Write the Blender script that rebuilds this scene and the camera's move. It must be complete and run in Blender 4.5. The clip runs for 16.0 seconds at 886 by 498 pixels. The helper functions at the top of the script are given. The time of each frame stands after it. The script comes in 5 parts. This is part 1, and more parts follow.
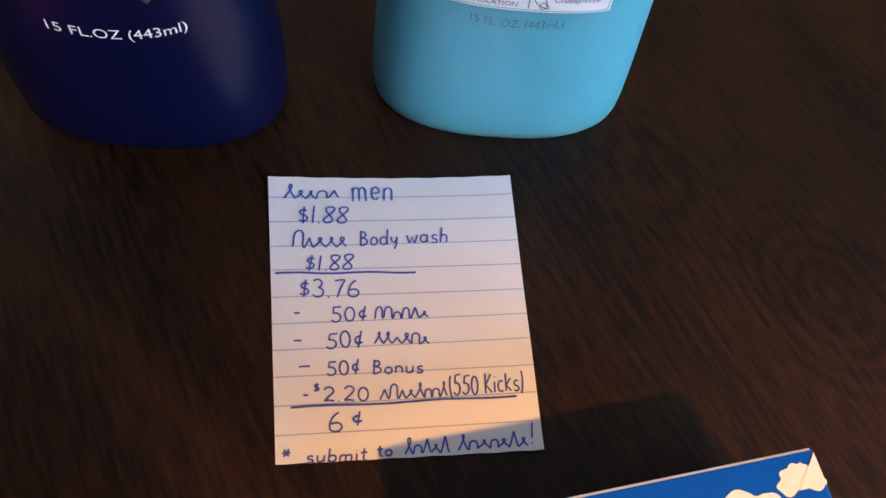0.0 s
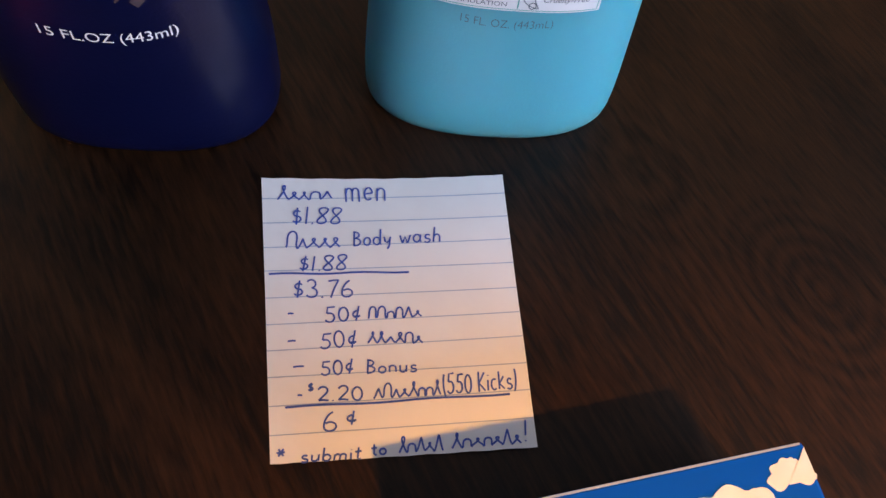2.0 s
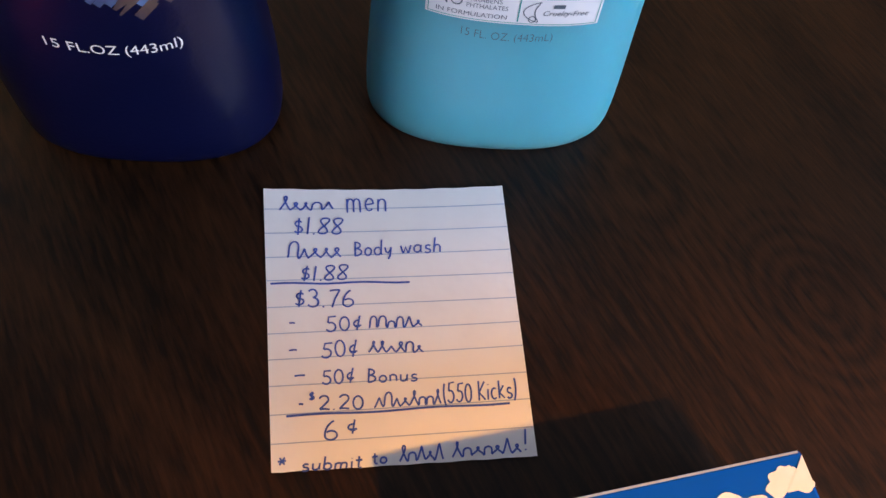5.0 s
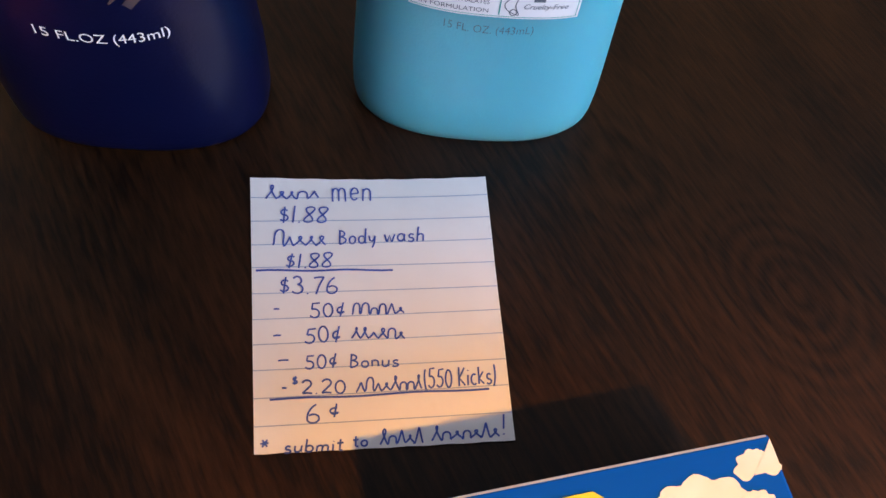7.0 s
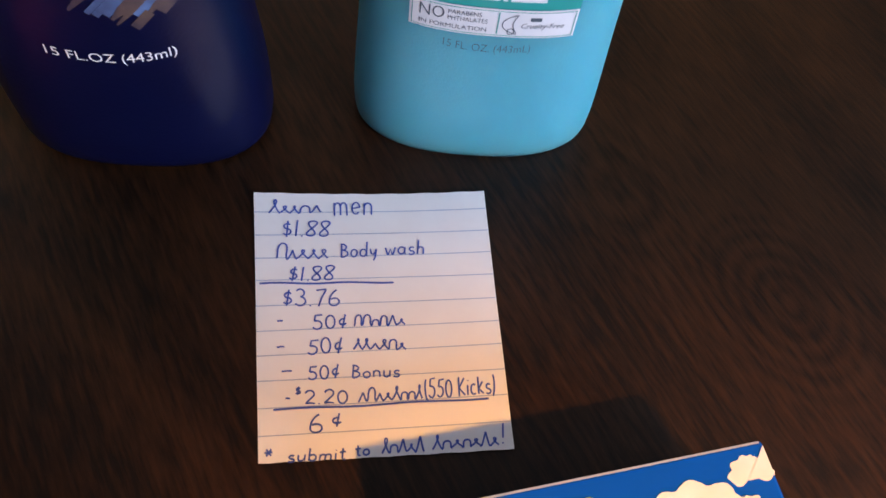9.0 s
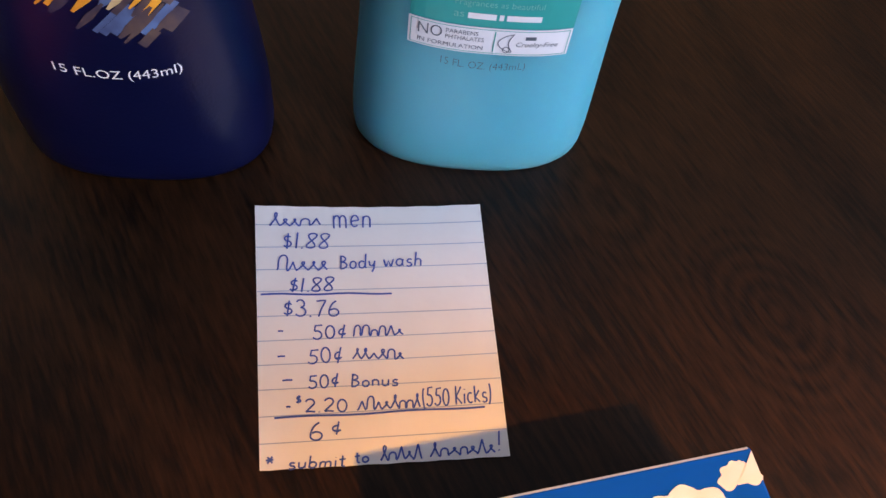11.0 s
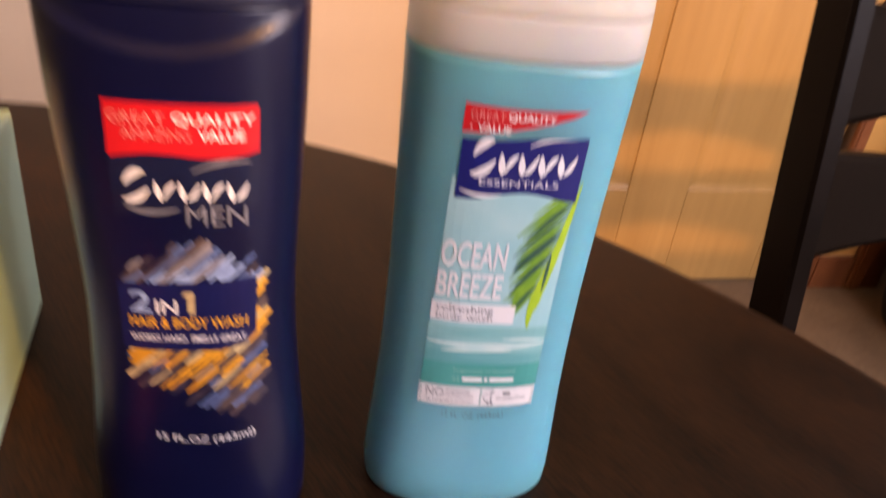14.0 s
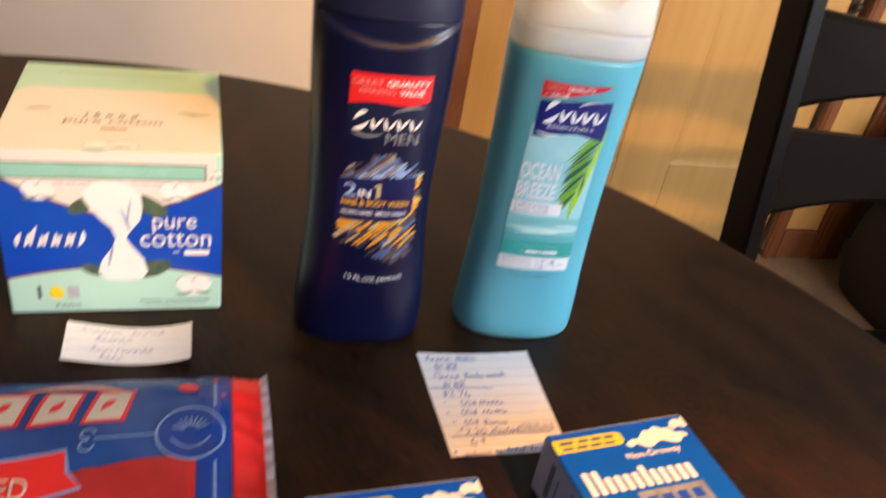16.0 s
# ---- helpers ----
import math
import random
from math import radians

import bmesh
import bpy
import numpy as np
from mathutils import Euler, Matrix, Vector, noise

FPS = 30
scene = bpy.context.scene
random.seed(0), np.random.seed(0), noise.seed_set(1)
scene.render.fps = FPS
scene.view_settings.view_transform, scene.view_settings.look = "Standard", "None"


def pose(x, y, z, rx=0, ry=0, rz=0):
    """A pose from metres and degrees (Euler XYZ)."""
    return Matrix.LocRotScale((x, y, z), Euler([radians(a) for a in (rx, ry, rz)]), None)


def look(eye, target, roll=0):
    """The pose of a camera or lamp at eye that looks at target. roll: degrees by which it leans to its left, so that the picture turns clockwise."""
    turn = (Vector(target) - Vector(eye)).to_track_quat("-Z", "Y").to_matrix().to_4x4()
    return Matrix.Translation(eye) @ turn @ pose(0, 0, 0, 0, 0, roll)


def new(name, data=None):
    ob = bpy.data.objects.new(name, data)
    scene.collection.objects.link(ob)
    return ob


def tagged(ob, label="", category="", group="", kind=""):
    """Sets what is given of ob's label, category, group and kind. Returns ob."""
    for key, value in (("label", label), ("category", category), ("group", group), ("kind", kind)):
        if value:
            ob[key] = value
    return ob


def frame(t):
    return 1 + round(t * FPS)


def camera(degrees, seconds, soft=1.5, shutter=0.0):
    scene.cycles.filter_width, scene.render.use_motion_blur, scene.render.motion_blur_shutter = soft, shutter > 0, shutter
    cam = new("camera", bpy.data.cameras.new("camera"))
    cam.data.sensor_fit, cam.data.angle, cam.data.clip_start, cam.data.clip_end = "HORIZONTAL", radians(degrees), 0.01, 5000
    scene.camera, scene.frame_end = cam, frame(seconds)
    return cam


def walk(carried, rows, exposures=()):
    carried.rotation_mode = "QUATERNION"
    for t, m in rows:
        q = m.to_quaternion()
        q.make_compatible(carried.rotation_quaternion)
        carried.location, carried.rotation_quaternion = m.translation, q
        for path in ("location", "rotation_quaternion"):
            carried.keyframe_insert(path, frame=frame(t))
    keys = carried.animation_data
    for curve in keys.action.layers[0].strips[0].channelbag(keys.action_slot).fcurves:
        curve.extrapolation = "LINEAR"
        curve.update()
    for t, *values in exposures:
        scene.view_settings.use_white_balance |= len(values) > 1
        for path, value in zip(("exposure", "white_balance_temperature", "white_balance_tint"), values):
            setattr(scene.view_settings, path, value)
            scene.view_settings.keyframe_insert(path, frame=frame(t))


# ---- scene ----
cam = camera(58.2, 16.0, 1.5, 0.8)
PATH = [
    (0, (-0.024, 0.007, 0.951), (0.177, 0.932, -0.811), 10.1),
    (0.5, (-0.024, 0.007, 0.952), (0.167, 0.935, -0.809), 9.5),
    (1, (-0.025, 0.009, 0.951), (0.168, 0.931, -0.814), 9.8),
    (1.5, (-0.022, 0.007, 0.951), (0.172, 0.926, -0.815), 9.5),
    (2, (-0.022, 0.006, 0.952), (0.178, 0.933, -0.809), 9.5),
    (2.5, (-0.022, 0.005, 0.953), (0.18, 0.938, -0.805), 9.6),
    (3, (-0.022, 0.005, 0.952), (0.172, 0.947, -0.801), 9.0),
    (3.5, (-0.023, 0.005, 0.953), (0.185, 0.944, -0.801), 9.9),
    (4, (-0.023, 0.005, 0.953), (0.18, 0.952, -0.797), 9.5),
    (6.5, (-0.02, 0.001, 0.955), (0.187, 0.961, -0.788), 9.7),
    (7, (-0.019, 0.0, 0.956), (0.192, 0.95, -0.792), 10.3),
    (7.5, (-0.02, 0.0, 0.956), (0.192, 0.944, -0.794), 10.4),
    (8, (-0.019, -0.001, 0.957), (0.198, 0.951, -0.789), 10.5),
    (8.5, (-0.018, -0.003, 0.959), (0.194, 0.962, -0.78), 10.0),
    (9, (-0.02, -0.003, 0.96), (0.196, 0.98, -0.769), 10.0),
    (9.5, (-0.022, -0.006, 0.964), (0.207, 0.994, -0.753), 10.6),
    (9.7, (-0.022, -0.006, 0.964), (0.203, 1.005, -0.748), 10.5),
    (12, (-0.021, -0.007, 0.965), (0.219, 1.005, -0.744), 10.6),
    (12.5, (-0.017, -0.012, 0.968), (0.225, 1.051, -0.709), 10.1),
    (13, (-0.024, -0.012, 0.984), (0.248, 1.188, -0.593), 10.7),
    (13.2, (-0.028, -0.018, 0.982), (0.221, 1.310, -0.489), 9.4),
    (13.5, (-0.034, -0.028, 0.997), (0.263, 1.424, -0.346), 8.9),
    (13.8, (-0.047, -0.053, 1.0), (0.363, 1.54, -0.138), 9.4),
    (14, (-0.064, -0.07, 1.009), (0.384, 1.598, 0.0), 7.8),
    (14.2, (-0.074, -0.091, 1.019), (0.402, 1.590, 0.079), 7.1),
    (14.3, (-0.079, -0.102, 1.024), (0.397, 1.590, 0.077), 6.9),
    (14.5, (-0.091, -0.132, 1.037), (0.406, 1.573, 0.117), 7.0),
    (15, (-0.112, -0.192, 1.063), (0.423, 1.501, 0.143), 7.2),
    (15.2, (-0.125, -0.211, 1.072), (0.430, 1.473, 0.148), 7.5),
    (15.5, (-0.137, -0.231, 1.075), (0.397, 1.448, 0.127), 7.8),
    (16, (-0.158, -0.229, 1.066), (0.337, 1.395, 0.008), 10.6),
]
EXPOSURES = [(0.0, 0.29, 5750, 14), (2.0, 0.24, 5750, 14), (6.5, 0.29, 5750, 14), (7.5, 0.36, 5750, 14), (9.5, 0.36, 5850, 16), (12.3, 0.28, 5900, 18), (12.8, 0.40, 6100, 17), (13.2, 0.56, 6900, 22),
             (13.6, 0.72, 7900, 40), (14.1, 0.50, 7500, 30), (14.6, 0.40, 6800, 20), (15.0, 0.44, 6800, 17), (15.5, 0.62, 6600, 14), (16.0, 0.62, 6500, 10)]
walk(cam, [(t, look(eye, target, roll)) for t, eye, target, roll in PATH], EXPOSURES)

# ---------- light ----------
world = bpy.data.worlds.new("world")
scene.world = world
world.use_nodes = True
sky = world.node_tree.nodes.new("ShaderNodeTexSky")
sky.sky_type = "NISHITA"
sky.sun_disc = False
sky.sun_elevation, sky.sun_rotation = radians(35), radians(200)
backing = world.node_tree.nodes["Background"]
world.node_tree.links.new(sky.outputs[0], backing.inputs[0])
backing.inputs[1].default_value = 0.1


def area_lamp(name, eye, target, sx, sy, power, colour):
    data = bpy.data.lights.new(name, "AREA")
    data.shape, data.size, data.size_y = "RECTANGLE", sx, sy
    data.energy, data.color = power, colour
    ob = new(name, data)
    ob.matrix_world = look(eye, target)
    return ob


def spot_lamp(name, eye, target, degrees, blend, radius, power, colour):
    data = bpy.data.lights.new(name, "SPOT")
    data.spot_size, data.spot_blend, data.shadow_soft_size = radians(degrees), blend, radius
    data.energy, data.color = power, colour
    ob = new(name, data)
    ob.matrix_world = look(eye, target)
    return ob


COOL = (0.80, 0.86, 1.0)
area_lamp("window_light", (1.72, -1.63, 1.68), (1.66, 0.0, 1.25), 1.3, 1.1, 72, COOL)
# cones end where the phone's shadow would cut one warm ceiling lamp's light
spot_lamp("spot_light", (0.56, -0.99, 2.28), (0.100, -0.200, 0.755), 15.6, 0.22, 0.05, 300, (1.0, 0.385, 0.022))
spot_lamp("spot_light", (0.50, -0.93, 2.28), (-0.215, 0.268, 0.858), 10.5, 0.6, 0.05, 140, (1.0, 0.50, 0.07))
# added warm fill for the door and wall, from no known source
spot_lamp("door_fill_light", (-0.20, 0.84, 2.42), (-0.20, 1.42, 1.0), 80, 1.0, 0.06, 44, (1.0, 0.52, 0.17))
spot_lamp("pendant_light", (0.27, -1.50, 2.30), (0.58, 1.42, 0.72), 34, 0.8, 0.05, 215, (1.0, 0.58, 0.22))


# ---------- materials ----------
def mat(name, colour, rough=0.5, metal=0.0, second=None, scale=60.0, bump=0.0, bump_scale=300.0, coat=0.0,
        transmission=0.0, sss=0.0, stretch=(1, 1, 1), vary=0.5, spec=0.5, random_tint=0.0, turn=0.0):
    """A principled surface with two scales of variation between colour and second, and a fine relief."""
    m = bpy.data.materials.new(name)
    m.use_nodes = True
    nt = m.node_tree
    b = nt.nodes["Principled BSDF"]
    b.inputs["Roughness"].default_value = rough
    b.inputs["Metallic"].default_value = metal
    b.inputs["Coat Weight"].default_value = coat
    b.inputs["Transmission Weight"].default_value = transmission
    b.inputs["Specular IOR Level"].default_value = spec
    if sss:
        b.inputs["Subsurface Weight"].default_value = sss
        b.inputs["Subsurface Scale"].default_value = 1.0
        b.inputs["Subsurface Radius"].default_value = (0.004, 0.008, 0.012)
    second = second or tuple(c * 0.82 for c in colour)
    co = nt.nodes.new("ShaderNodeTexCoord")
    mp = nt.nodes.new("ShaderNodeMapping")
    mp.inputs["Scale"].default_value = stretch
    mp.inputs["Rotation"].default_value = (0, 0, radians(turn))
    nt.links.new(co.outputs["Object"], mp.inputs[0])
    n1 = nt.nodes.new("ShaderNodeTexNoise")
    n1.inputs["Scale"].default_value = scale
    n1.inputs["Detail"].default_value = 5
    n2 = nt.nodes.new("ShaderNodeTexNoise")
    n2.inputs["Scale"].default_value = scale * 0.13
    n2.inputs["Detail"].default_value = 3
    for n in (n1, n2):
        nt.links.new(mp.outputs[0], n.inputs["Vector"])
    mean = nt.nodes.new("ShaderNodeMath")
    mean.operation = "MULTIPLY_ADD"
    nt.links.new(n1.outputs[0], mean.inputs[0])
    mean.inputs[1].default_value = vary
    half = nt.nodes.new("ShaderNodeMath")
    half.operation = "MULTIPLY"
    nt.links.new(n2.outputs[0], half.inputs[0])
    half.inputs[1].default_value = 1 - vary
    nt.links.new(half.outputs[0], mean.inputs[2])
    ramp = nt.nodes.new("ShaderNodeValToRGB")
    ramp.color_ramp.elements[0].position, ramp.color_ramp.elements[1].position = 0.36, 0.64
    ramp.color_ramp.elements[0].color = (*second, 1)
    ramp.color_ramp.elements[1].color = (*colour, 1)
    nt.links.new(mean.outputs[0], ramp.inputs[0])
    nt.links.new(ramp.outputs[0], b.inputs["Base Color"])
    if bump:
        n3 = nt.nodes.new("ShaderNodeTexNoise")
        n3.inputs["Scale"].default_value = bump_scale
        nt.links.new(mp.outputs[0], n3.inputs["Vector"])
        bp = nt.nodes.new("ShaderNodeBump")
        bp.inputs["Strength"].default_value = bump
        bp.inputs["Distance"].default_value = 0.001
        nt.links.new(n3.outputs[0], bp.inputs["Height"])
        nt.links.new(bp.outputs[0], b.inputs["Normal"])
    return m


def wood(name, dark, light, rough, grain=1.0, turn=0.0, rings=True, knots=(), spec=0.5, figure_share=0.25):
    """Stained wood: long fibres, broad flowing figure round knots, pores as relief."""
    m = bpy.data.materials.new(name)
    m.use_nodes = True
    nt = m.node_tree
    b = nt.nodes["Principled BSDF"]
    co = nt.nodes.new("ShaderNodeTexCoord")
    mp = nt.nodes.new("ShaderNodeMapping")
    mp.inputs["Rotation"].default_value = (0, 0, radians(turn))
    nt.links.new(co.outputs["Object"], mp.inputs[0])
    st = nt.nodes.new("ShaderNodeMapping")
    st.inputs["Scale"].default_value = (1.0, 0.11, 1.0)
    nt.links.new(mp.outputs[0], st.inputs[0])
    fib = nt.nodes.new("ShaderNodeTexNoise")
    fib.inputs["Scale"].default_value = 560 * grain
    fib.inputs["Detail"].default_value = 8
    fib.inputs["Roughness"].default_value = 0.62
    nt.links.new(st.outputs[0], fib.inputs["Vector"])
    st2 = nt.nodes.new("ShaderNodeMapping")
    st2.inputs["Scale"].default_value = (1.0, 0.33, 1.0)
    nt.links.new(mp.outputs[0], st2.inputs[0])
    blob = nt.nodes.new("ShaderNodeTexNoise")
    blob.inputs["Scale"].default_value = 9 * grain
    blob.inputs["Detail"].default_value = 1.5
    nt.links.new(st2.outputs[0], blob.inputs["Vector"])
    mul = nt.nodes.new("ShaderNodeMath")
    mul.operation = "MULTIPLY"
    mul.inputs[1].default_value = 12.0 if rings else 4.0
    nt.links.new(blob.outputs[0], mul.inputs[0])
    fr = nt.nodes.new("ShaderNodeMath")
    fr.operation = "PINGPONG"
    fr.inputs[1].default_value = 1.0
    nt.links.new(mul.outputs[0], fr.inputs[0])
    b.inputs["Specular IOR Level"].default_value = spec
    figure = fr.outputs[0]
    for kx, ky, reach, freq in knots:
        sub = nt.nodes.new("ShaderNodeVectorMath")
        sub.operation = "SUBTRACT"
        nt.links.new(co.outputs["Object"], sub.inputs[0])
        sub.inputs[1].default_value = (kx, ky, 0)
        rot = nt.nodes.new("ShaderNodeMapping")
        rot.inputs["Rotation"].default_value = (0, 0, radians(turn))
        nt.links.new(sub.outputs[0], rot.inputs[0])
        flat = nt.nodes.new("ShaderNodeVectorMath")
        flat.operation = "MULTIPLY"
        nt.links.new(rot.outputs[0], flat.inputs[0])
        flat.inputs[1].default_value = (1.0, 0.72, 0.0)
        dist = nt.nodes.new("ShaderNodeVectorMath")
        dist.operation = "LENGTH"
        nt.links.new(flat.outputs[0], dist.inputs[0])
        warp = nt.nodes.new("ShaderNodeMath")
        warp.operation = "MULTIPLY_ADD"
        nt.links.new(blob.outputs[0], warp.inputs[0])
        warp.inputs[1].default_value = 0.03
        nt.links.new(dist.outputs["Value"], warp.inputs[2])
        wave = nt.nodes.new("ShaderNodeMath")
        wave.operation = "PINGPONG"
        wave.inputs[1].default_value = freq
        nt.links.new(warp.outputs[0], wave.inputs[0])
        level = nt.nodes.new("ShaderNodeMapRange")
        level.inputs["From Max"].default_value = freq
        nt.links.new(wave.outputs[0], level.inputs["Value"])
        fade = nt.nodes.new("ShaderNodeMapRange")
        fade.interpolation_type = "SMOOTHSTEP"
        fade.inputs["From Min"].default_value, fade.inputs["From Max"].default_value = reach, reach * 0.45
        nt.links.new(dist.outputs["Value"], fade.inputs["Value"])
        blend = nt.nodes.new("ShaderNodeMix")
        nt.links.new(fade.outputs[0], blend.inputs[0])
        nt.links.new(figure, blend.inputs[2])
        nt.links.new(level.outputs[0], blend.inputs[3])
        figure = blend.outputs[0]
    mix = nt.nodes.new("ShaderNodeMix")
    mix.inputs[0].default_value = figure_share
    nt.links.new(fib.outputs[0], mix.inputs[2])
    nt.links.new(figure, mix.inputs[3])
    ramp = nt.nodes.new("ShaderNodeValToRGB")
    ramp.color_ramp.elements[0].position, ramp.color_ramp.elements[1].position = 0.37, 0.67
    ramp.color_ramp.elements[0].color = (*dark, 1)
    ramp.color_ramp.elements[1].color = (*light, 1)
    nt.links.new(mix.outputs[0], ramp.inputs[0])
    nt.links.new(ramp.outputs[0], b.inputs["Base Color"])
    rr = nt.nodes.new("ShaderNodeMapRange")
    rr.inputs["To Min"].default_value, rr.inputs["To Max"].default_value = rough - 0.06, rough + 0.1
    nt.links.new(fib.outputs[0], rr.inputs["Value"])
    nt.links.new(rr.outputs[0], b.inputs["Roughness"])
    bp = nt.nodes.new("ShaderNodeBump")
    bp.inputs["Strength"].default_value, bp.inputs["Distance"].default_value = 0.25, 0.0005
    nt.links.new(fib.outputs[0], bp.inputs["Height"])
    nt.links.new(bp.outputs[0], b.inputs["Normal"])
    return m


def glow(name, colour, strength):
    m = bpy.data.materials.new(name)
    m.use_nodes = True
    b = m.node_tree.nodes["Principled BSDF"]
    b.inputs["Base Color"].default_value = (*colour, 1)
    b.inputs["Emission Color"].default_value = (*colour, 1)
    b.inputs["Emission Strength"].default_value = strength
    return m


M_TABLE = wood("espresso_wood", (0.0040, 0.0016, 0.0006), (0.0320, 0.0122, 0.0036), 0.42, 1.0, -24, True, ((0.376, 0.199, 0.026, 0.0040), (0.424, 0.156, 0.034, 0.0026)), 0.22, 0.13)
M_CHAIR = wood("black_brown_wood", (0.0024, 0.0018, 0.0016), (0.005, 0.0036, 0.0031), 0.30, 1.0, 90, False, (), 0.06)
M_TRIM = wood("red_brown_wood", (0.10, 0.032, 0.011), (0.22, 0.08, 0.03), 0.4, 0.6, 0, False)
M_WALL = mat("beige_wall_paint", (0.67, 0.55, 0.41), 0.75, second=(0.63, 0.51, 0.375), scale=6, bump=0.25, bump_scale=220)
M_DOOR = mat("amber_door_varnish", (0.46, 0.265, 0.085), 0.3, second=(0.39, 0.215, 0.066), scale=14, stretch=(3, 1, 0.25), bump=0.08, bump_scale=160, coat=0.25)
varnish = M_DOOR.node_tree.nodes["Principled BSDF"]
varnish.inputs["Coat Roughness"].default_value, varnish.inputs["Coat IOR"].default_value = 0.26, 1.6
M_CEIL = mat("white_ceiling_paint", (0.78, 0.76, 0.72), 0.9, scale=5, bump=0.4, bump_scale=150)
M_FLOOR = mat("tan_carpet", (0.20, 0.13, 0.07), 0.95, second=(0.15, 0.095, 0.05), scale=90, bump=0.9, bump_scale=700)
M_DARK = mat("black_fabric", (0.012, 0.011, 0.012), 0.85, scale=80, bump=0.5, bump_scale=500)
# the hall's lack of light, put into a near-black base colour
M_DIM = mat("unlit_hall_colour", (0.05, 0.035, 0.025), 0.9, scale=5)
M_IRON = mat("dark_iron", (0.04, 0.03, 0.025), 0.45, 0.6, scale=120)
M_PAPER = mat("note_paper", (0.86, 0.87, 0.88), 0.85, second=(0.81, 0.82, 0.84), scale=45, bump=0.35, bump_scale=120)
M_RULE = mat("rule_ink", (0.42, 0.52, 0.72), 0.85, scale=300)
M_INK = mat("blue_pen_ink", (0.03, 0.075, 0.42), 0.5, second=(0.07, 0.13, 0.52), scale=500)
M_NAVY = mat("navy_plastic", (0.0020, 0.0036, 0.029), 0.32, second=(0.0017, 0.0031, 0.025), scale=40, bump=0.06, bump_scale=900)
M_NAVYCAP = mat("navy_cap_plastic", (0.0040, 0.0062, 0.034), 0.46, second=(0.0036, 0.0057, 0.031), scale=40, bump=0.035, bump_scale=1800, spec=0.38)
M_CYAN = mat("cyan_gel_in_bottle", (0.125, 0.43, 0.53), 0.34, second=(0.112, 0.405, 0.505), scale=18, sss=0.6, bump=0.08, bump_scale=1200)
M_MILK = mat("milky_plastic", (1.0, 0.95, 0.84), 0.42, second=(0.98, 0.93, 0.81), scale=30, sss=1.0, bump=0.05, bump_scale=1200, coat=0.35)
gel = M_CYAN.node_tree.nodes["Principled BSDF"]
gel.inputs["Subsurface Weight"].default_value = 0.9
gel.inputs["Subsurface Radius"].default_value = (0.012, 0.030, 0.040)
nt = M_MILK.node_tree
nt.nodes["Principled BSDF"].inputs["Subsurface Radius"].default_value = (0.022, 0.017, 0.012)
nt.nodes["Principled BSDF"].inputs["Coat Roughness"].default_value = 0.2
glowthrough = nt.nodes.new("ShaderNodeBsdfTranslucent")
glowthrough.inputs[0].default_value = (1.0, 0.95, 0.84, 1)
blend = nt.nodes.new("ShaderNodeMixShader")
blend.inputs[0].default_value = 0.30
nt.links.new(nt.nodes["Principled BSDF"].outputs[0], blend.inputs[1])
nt.links.new(glowthrough.outputs[0], blend.inputs[2])
clear = nt.nodes.new("ShaderNodeBsdfTransparent")
frost = nt.nodes.new("ShaderNodeMixShader")
frost.inputs[0].default_value = 0.22
nt.links.new(blend.outputs[0], frost.inputs[1])
nt.links.new(clear.outputs[0], frost.inputs[2])
nt.links.new(frost.outputs[0], nt.nodes["Material Output"].inputs[0])
M_CARD_MINT = mat("mint_card", (0.42, 0.68, 0.60), 0.45, second=(0.39, 0.64, 0.56), scale=35)
M_CARD_WHITE = mat("white_card", (0.72, 0.69, 0.66), 0.42, second=(0.69, 0.66, 0.63), scale=35)
M_CARD_GREY = mat("grey_card", (0.42, 0.46, 0.52), 0.5, scale=70)
M_CARD_BLUE = mat("blue_card", (0.002, 0.085, 0.46), 0.4, second=(0.002, 0.075, 0.41), scale=25, spec=0.15)
M_ROYAL = mat("royal_blue_print", (0.006, 0.045, 0.42), 0.35, second=(0.006, 0.07, 0.46), scale=25)
M_MAROON = mat("maroon_print", (0.16, 0.03, 0.025), 0.4, scale=60)
M_MINT = mat("mint_print", (0.28, 0.60, 0.52), 0.4, scale=60)
M_LEAF_DULL = mat("grey_green_print", (0.26, 0.30, 0.21), 0.45, second=(0.10, 0.14, 0.09), scale=160)
M_LEAF_DARK = mat("dark_leaf_print", (0.10, 0.15, 0.09), 0.45, second=(0.035, 0.07, 0.045), scale=160)
M_WHITE = mat("white_print", (0.80, 0.80, 0.80), 0.4, second=(0.74, 0.74, 0.76), scale=90)
M_SILVER = mat("silver_print", (0.36, 0.37, 0.40), 0.35, 0.3, second=(0.16, 0.17, 0.20), scale=200)
M_RED = mat("red_print", (0.62, 0.018, 0.022), 0.36, second=(0.56, 0.014, 0.018), scale=60)
M_PINK = mat("pale_red_print", (0.80, 0.42, 0.40), 0.4, scale=90)
M_NAVYPRINT = mat("navy_print", (0.008, 0.012, 0.15), 0.33, second=(0.007, 0.012, 0.13), scale=60)
M_PANEL = mat("deep_navy_print", (0.006, 0.009, 0.075), 0.33, second=(0.005, 0.008, 0.06), scale=60)
M_BLACKNAVY = mat("black_navy_print", (0.006, 0.010, 0.04), 0.33, scale=60)
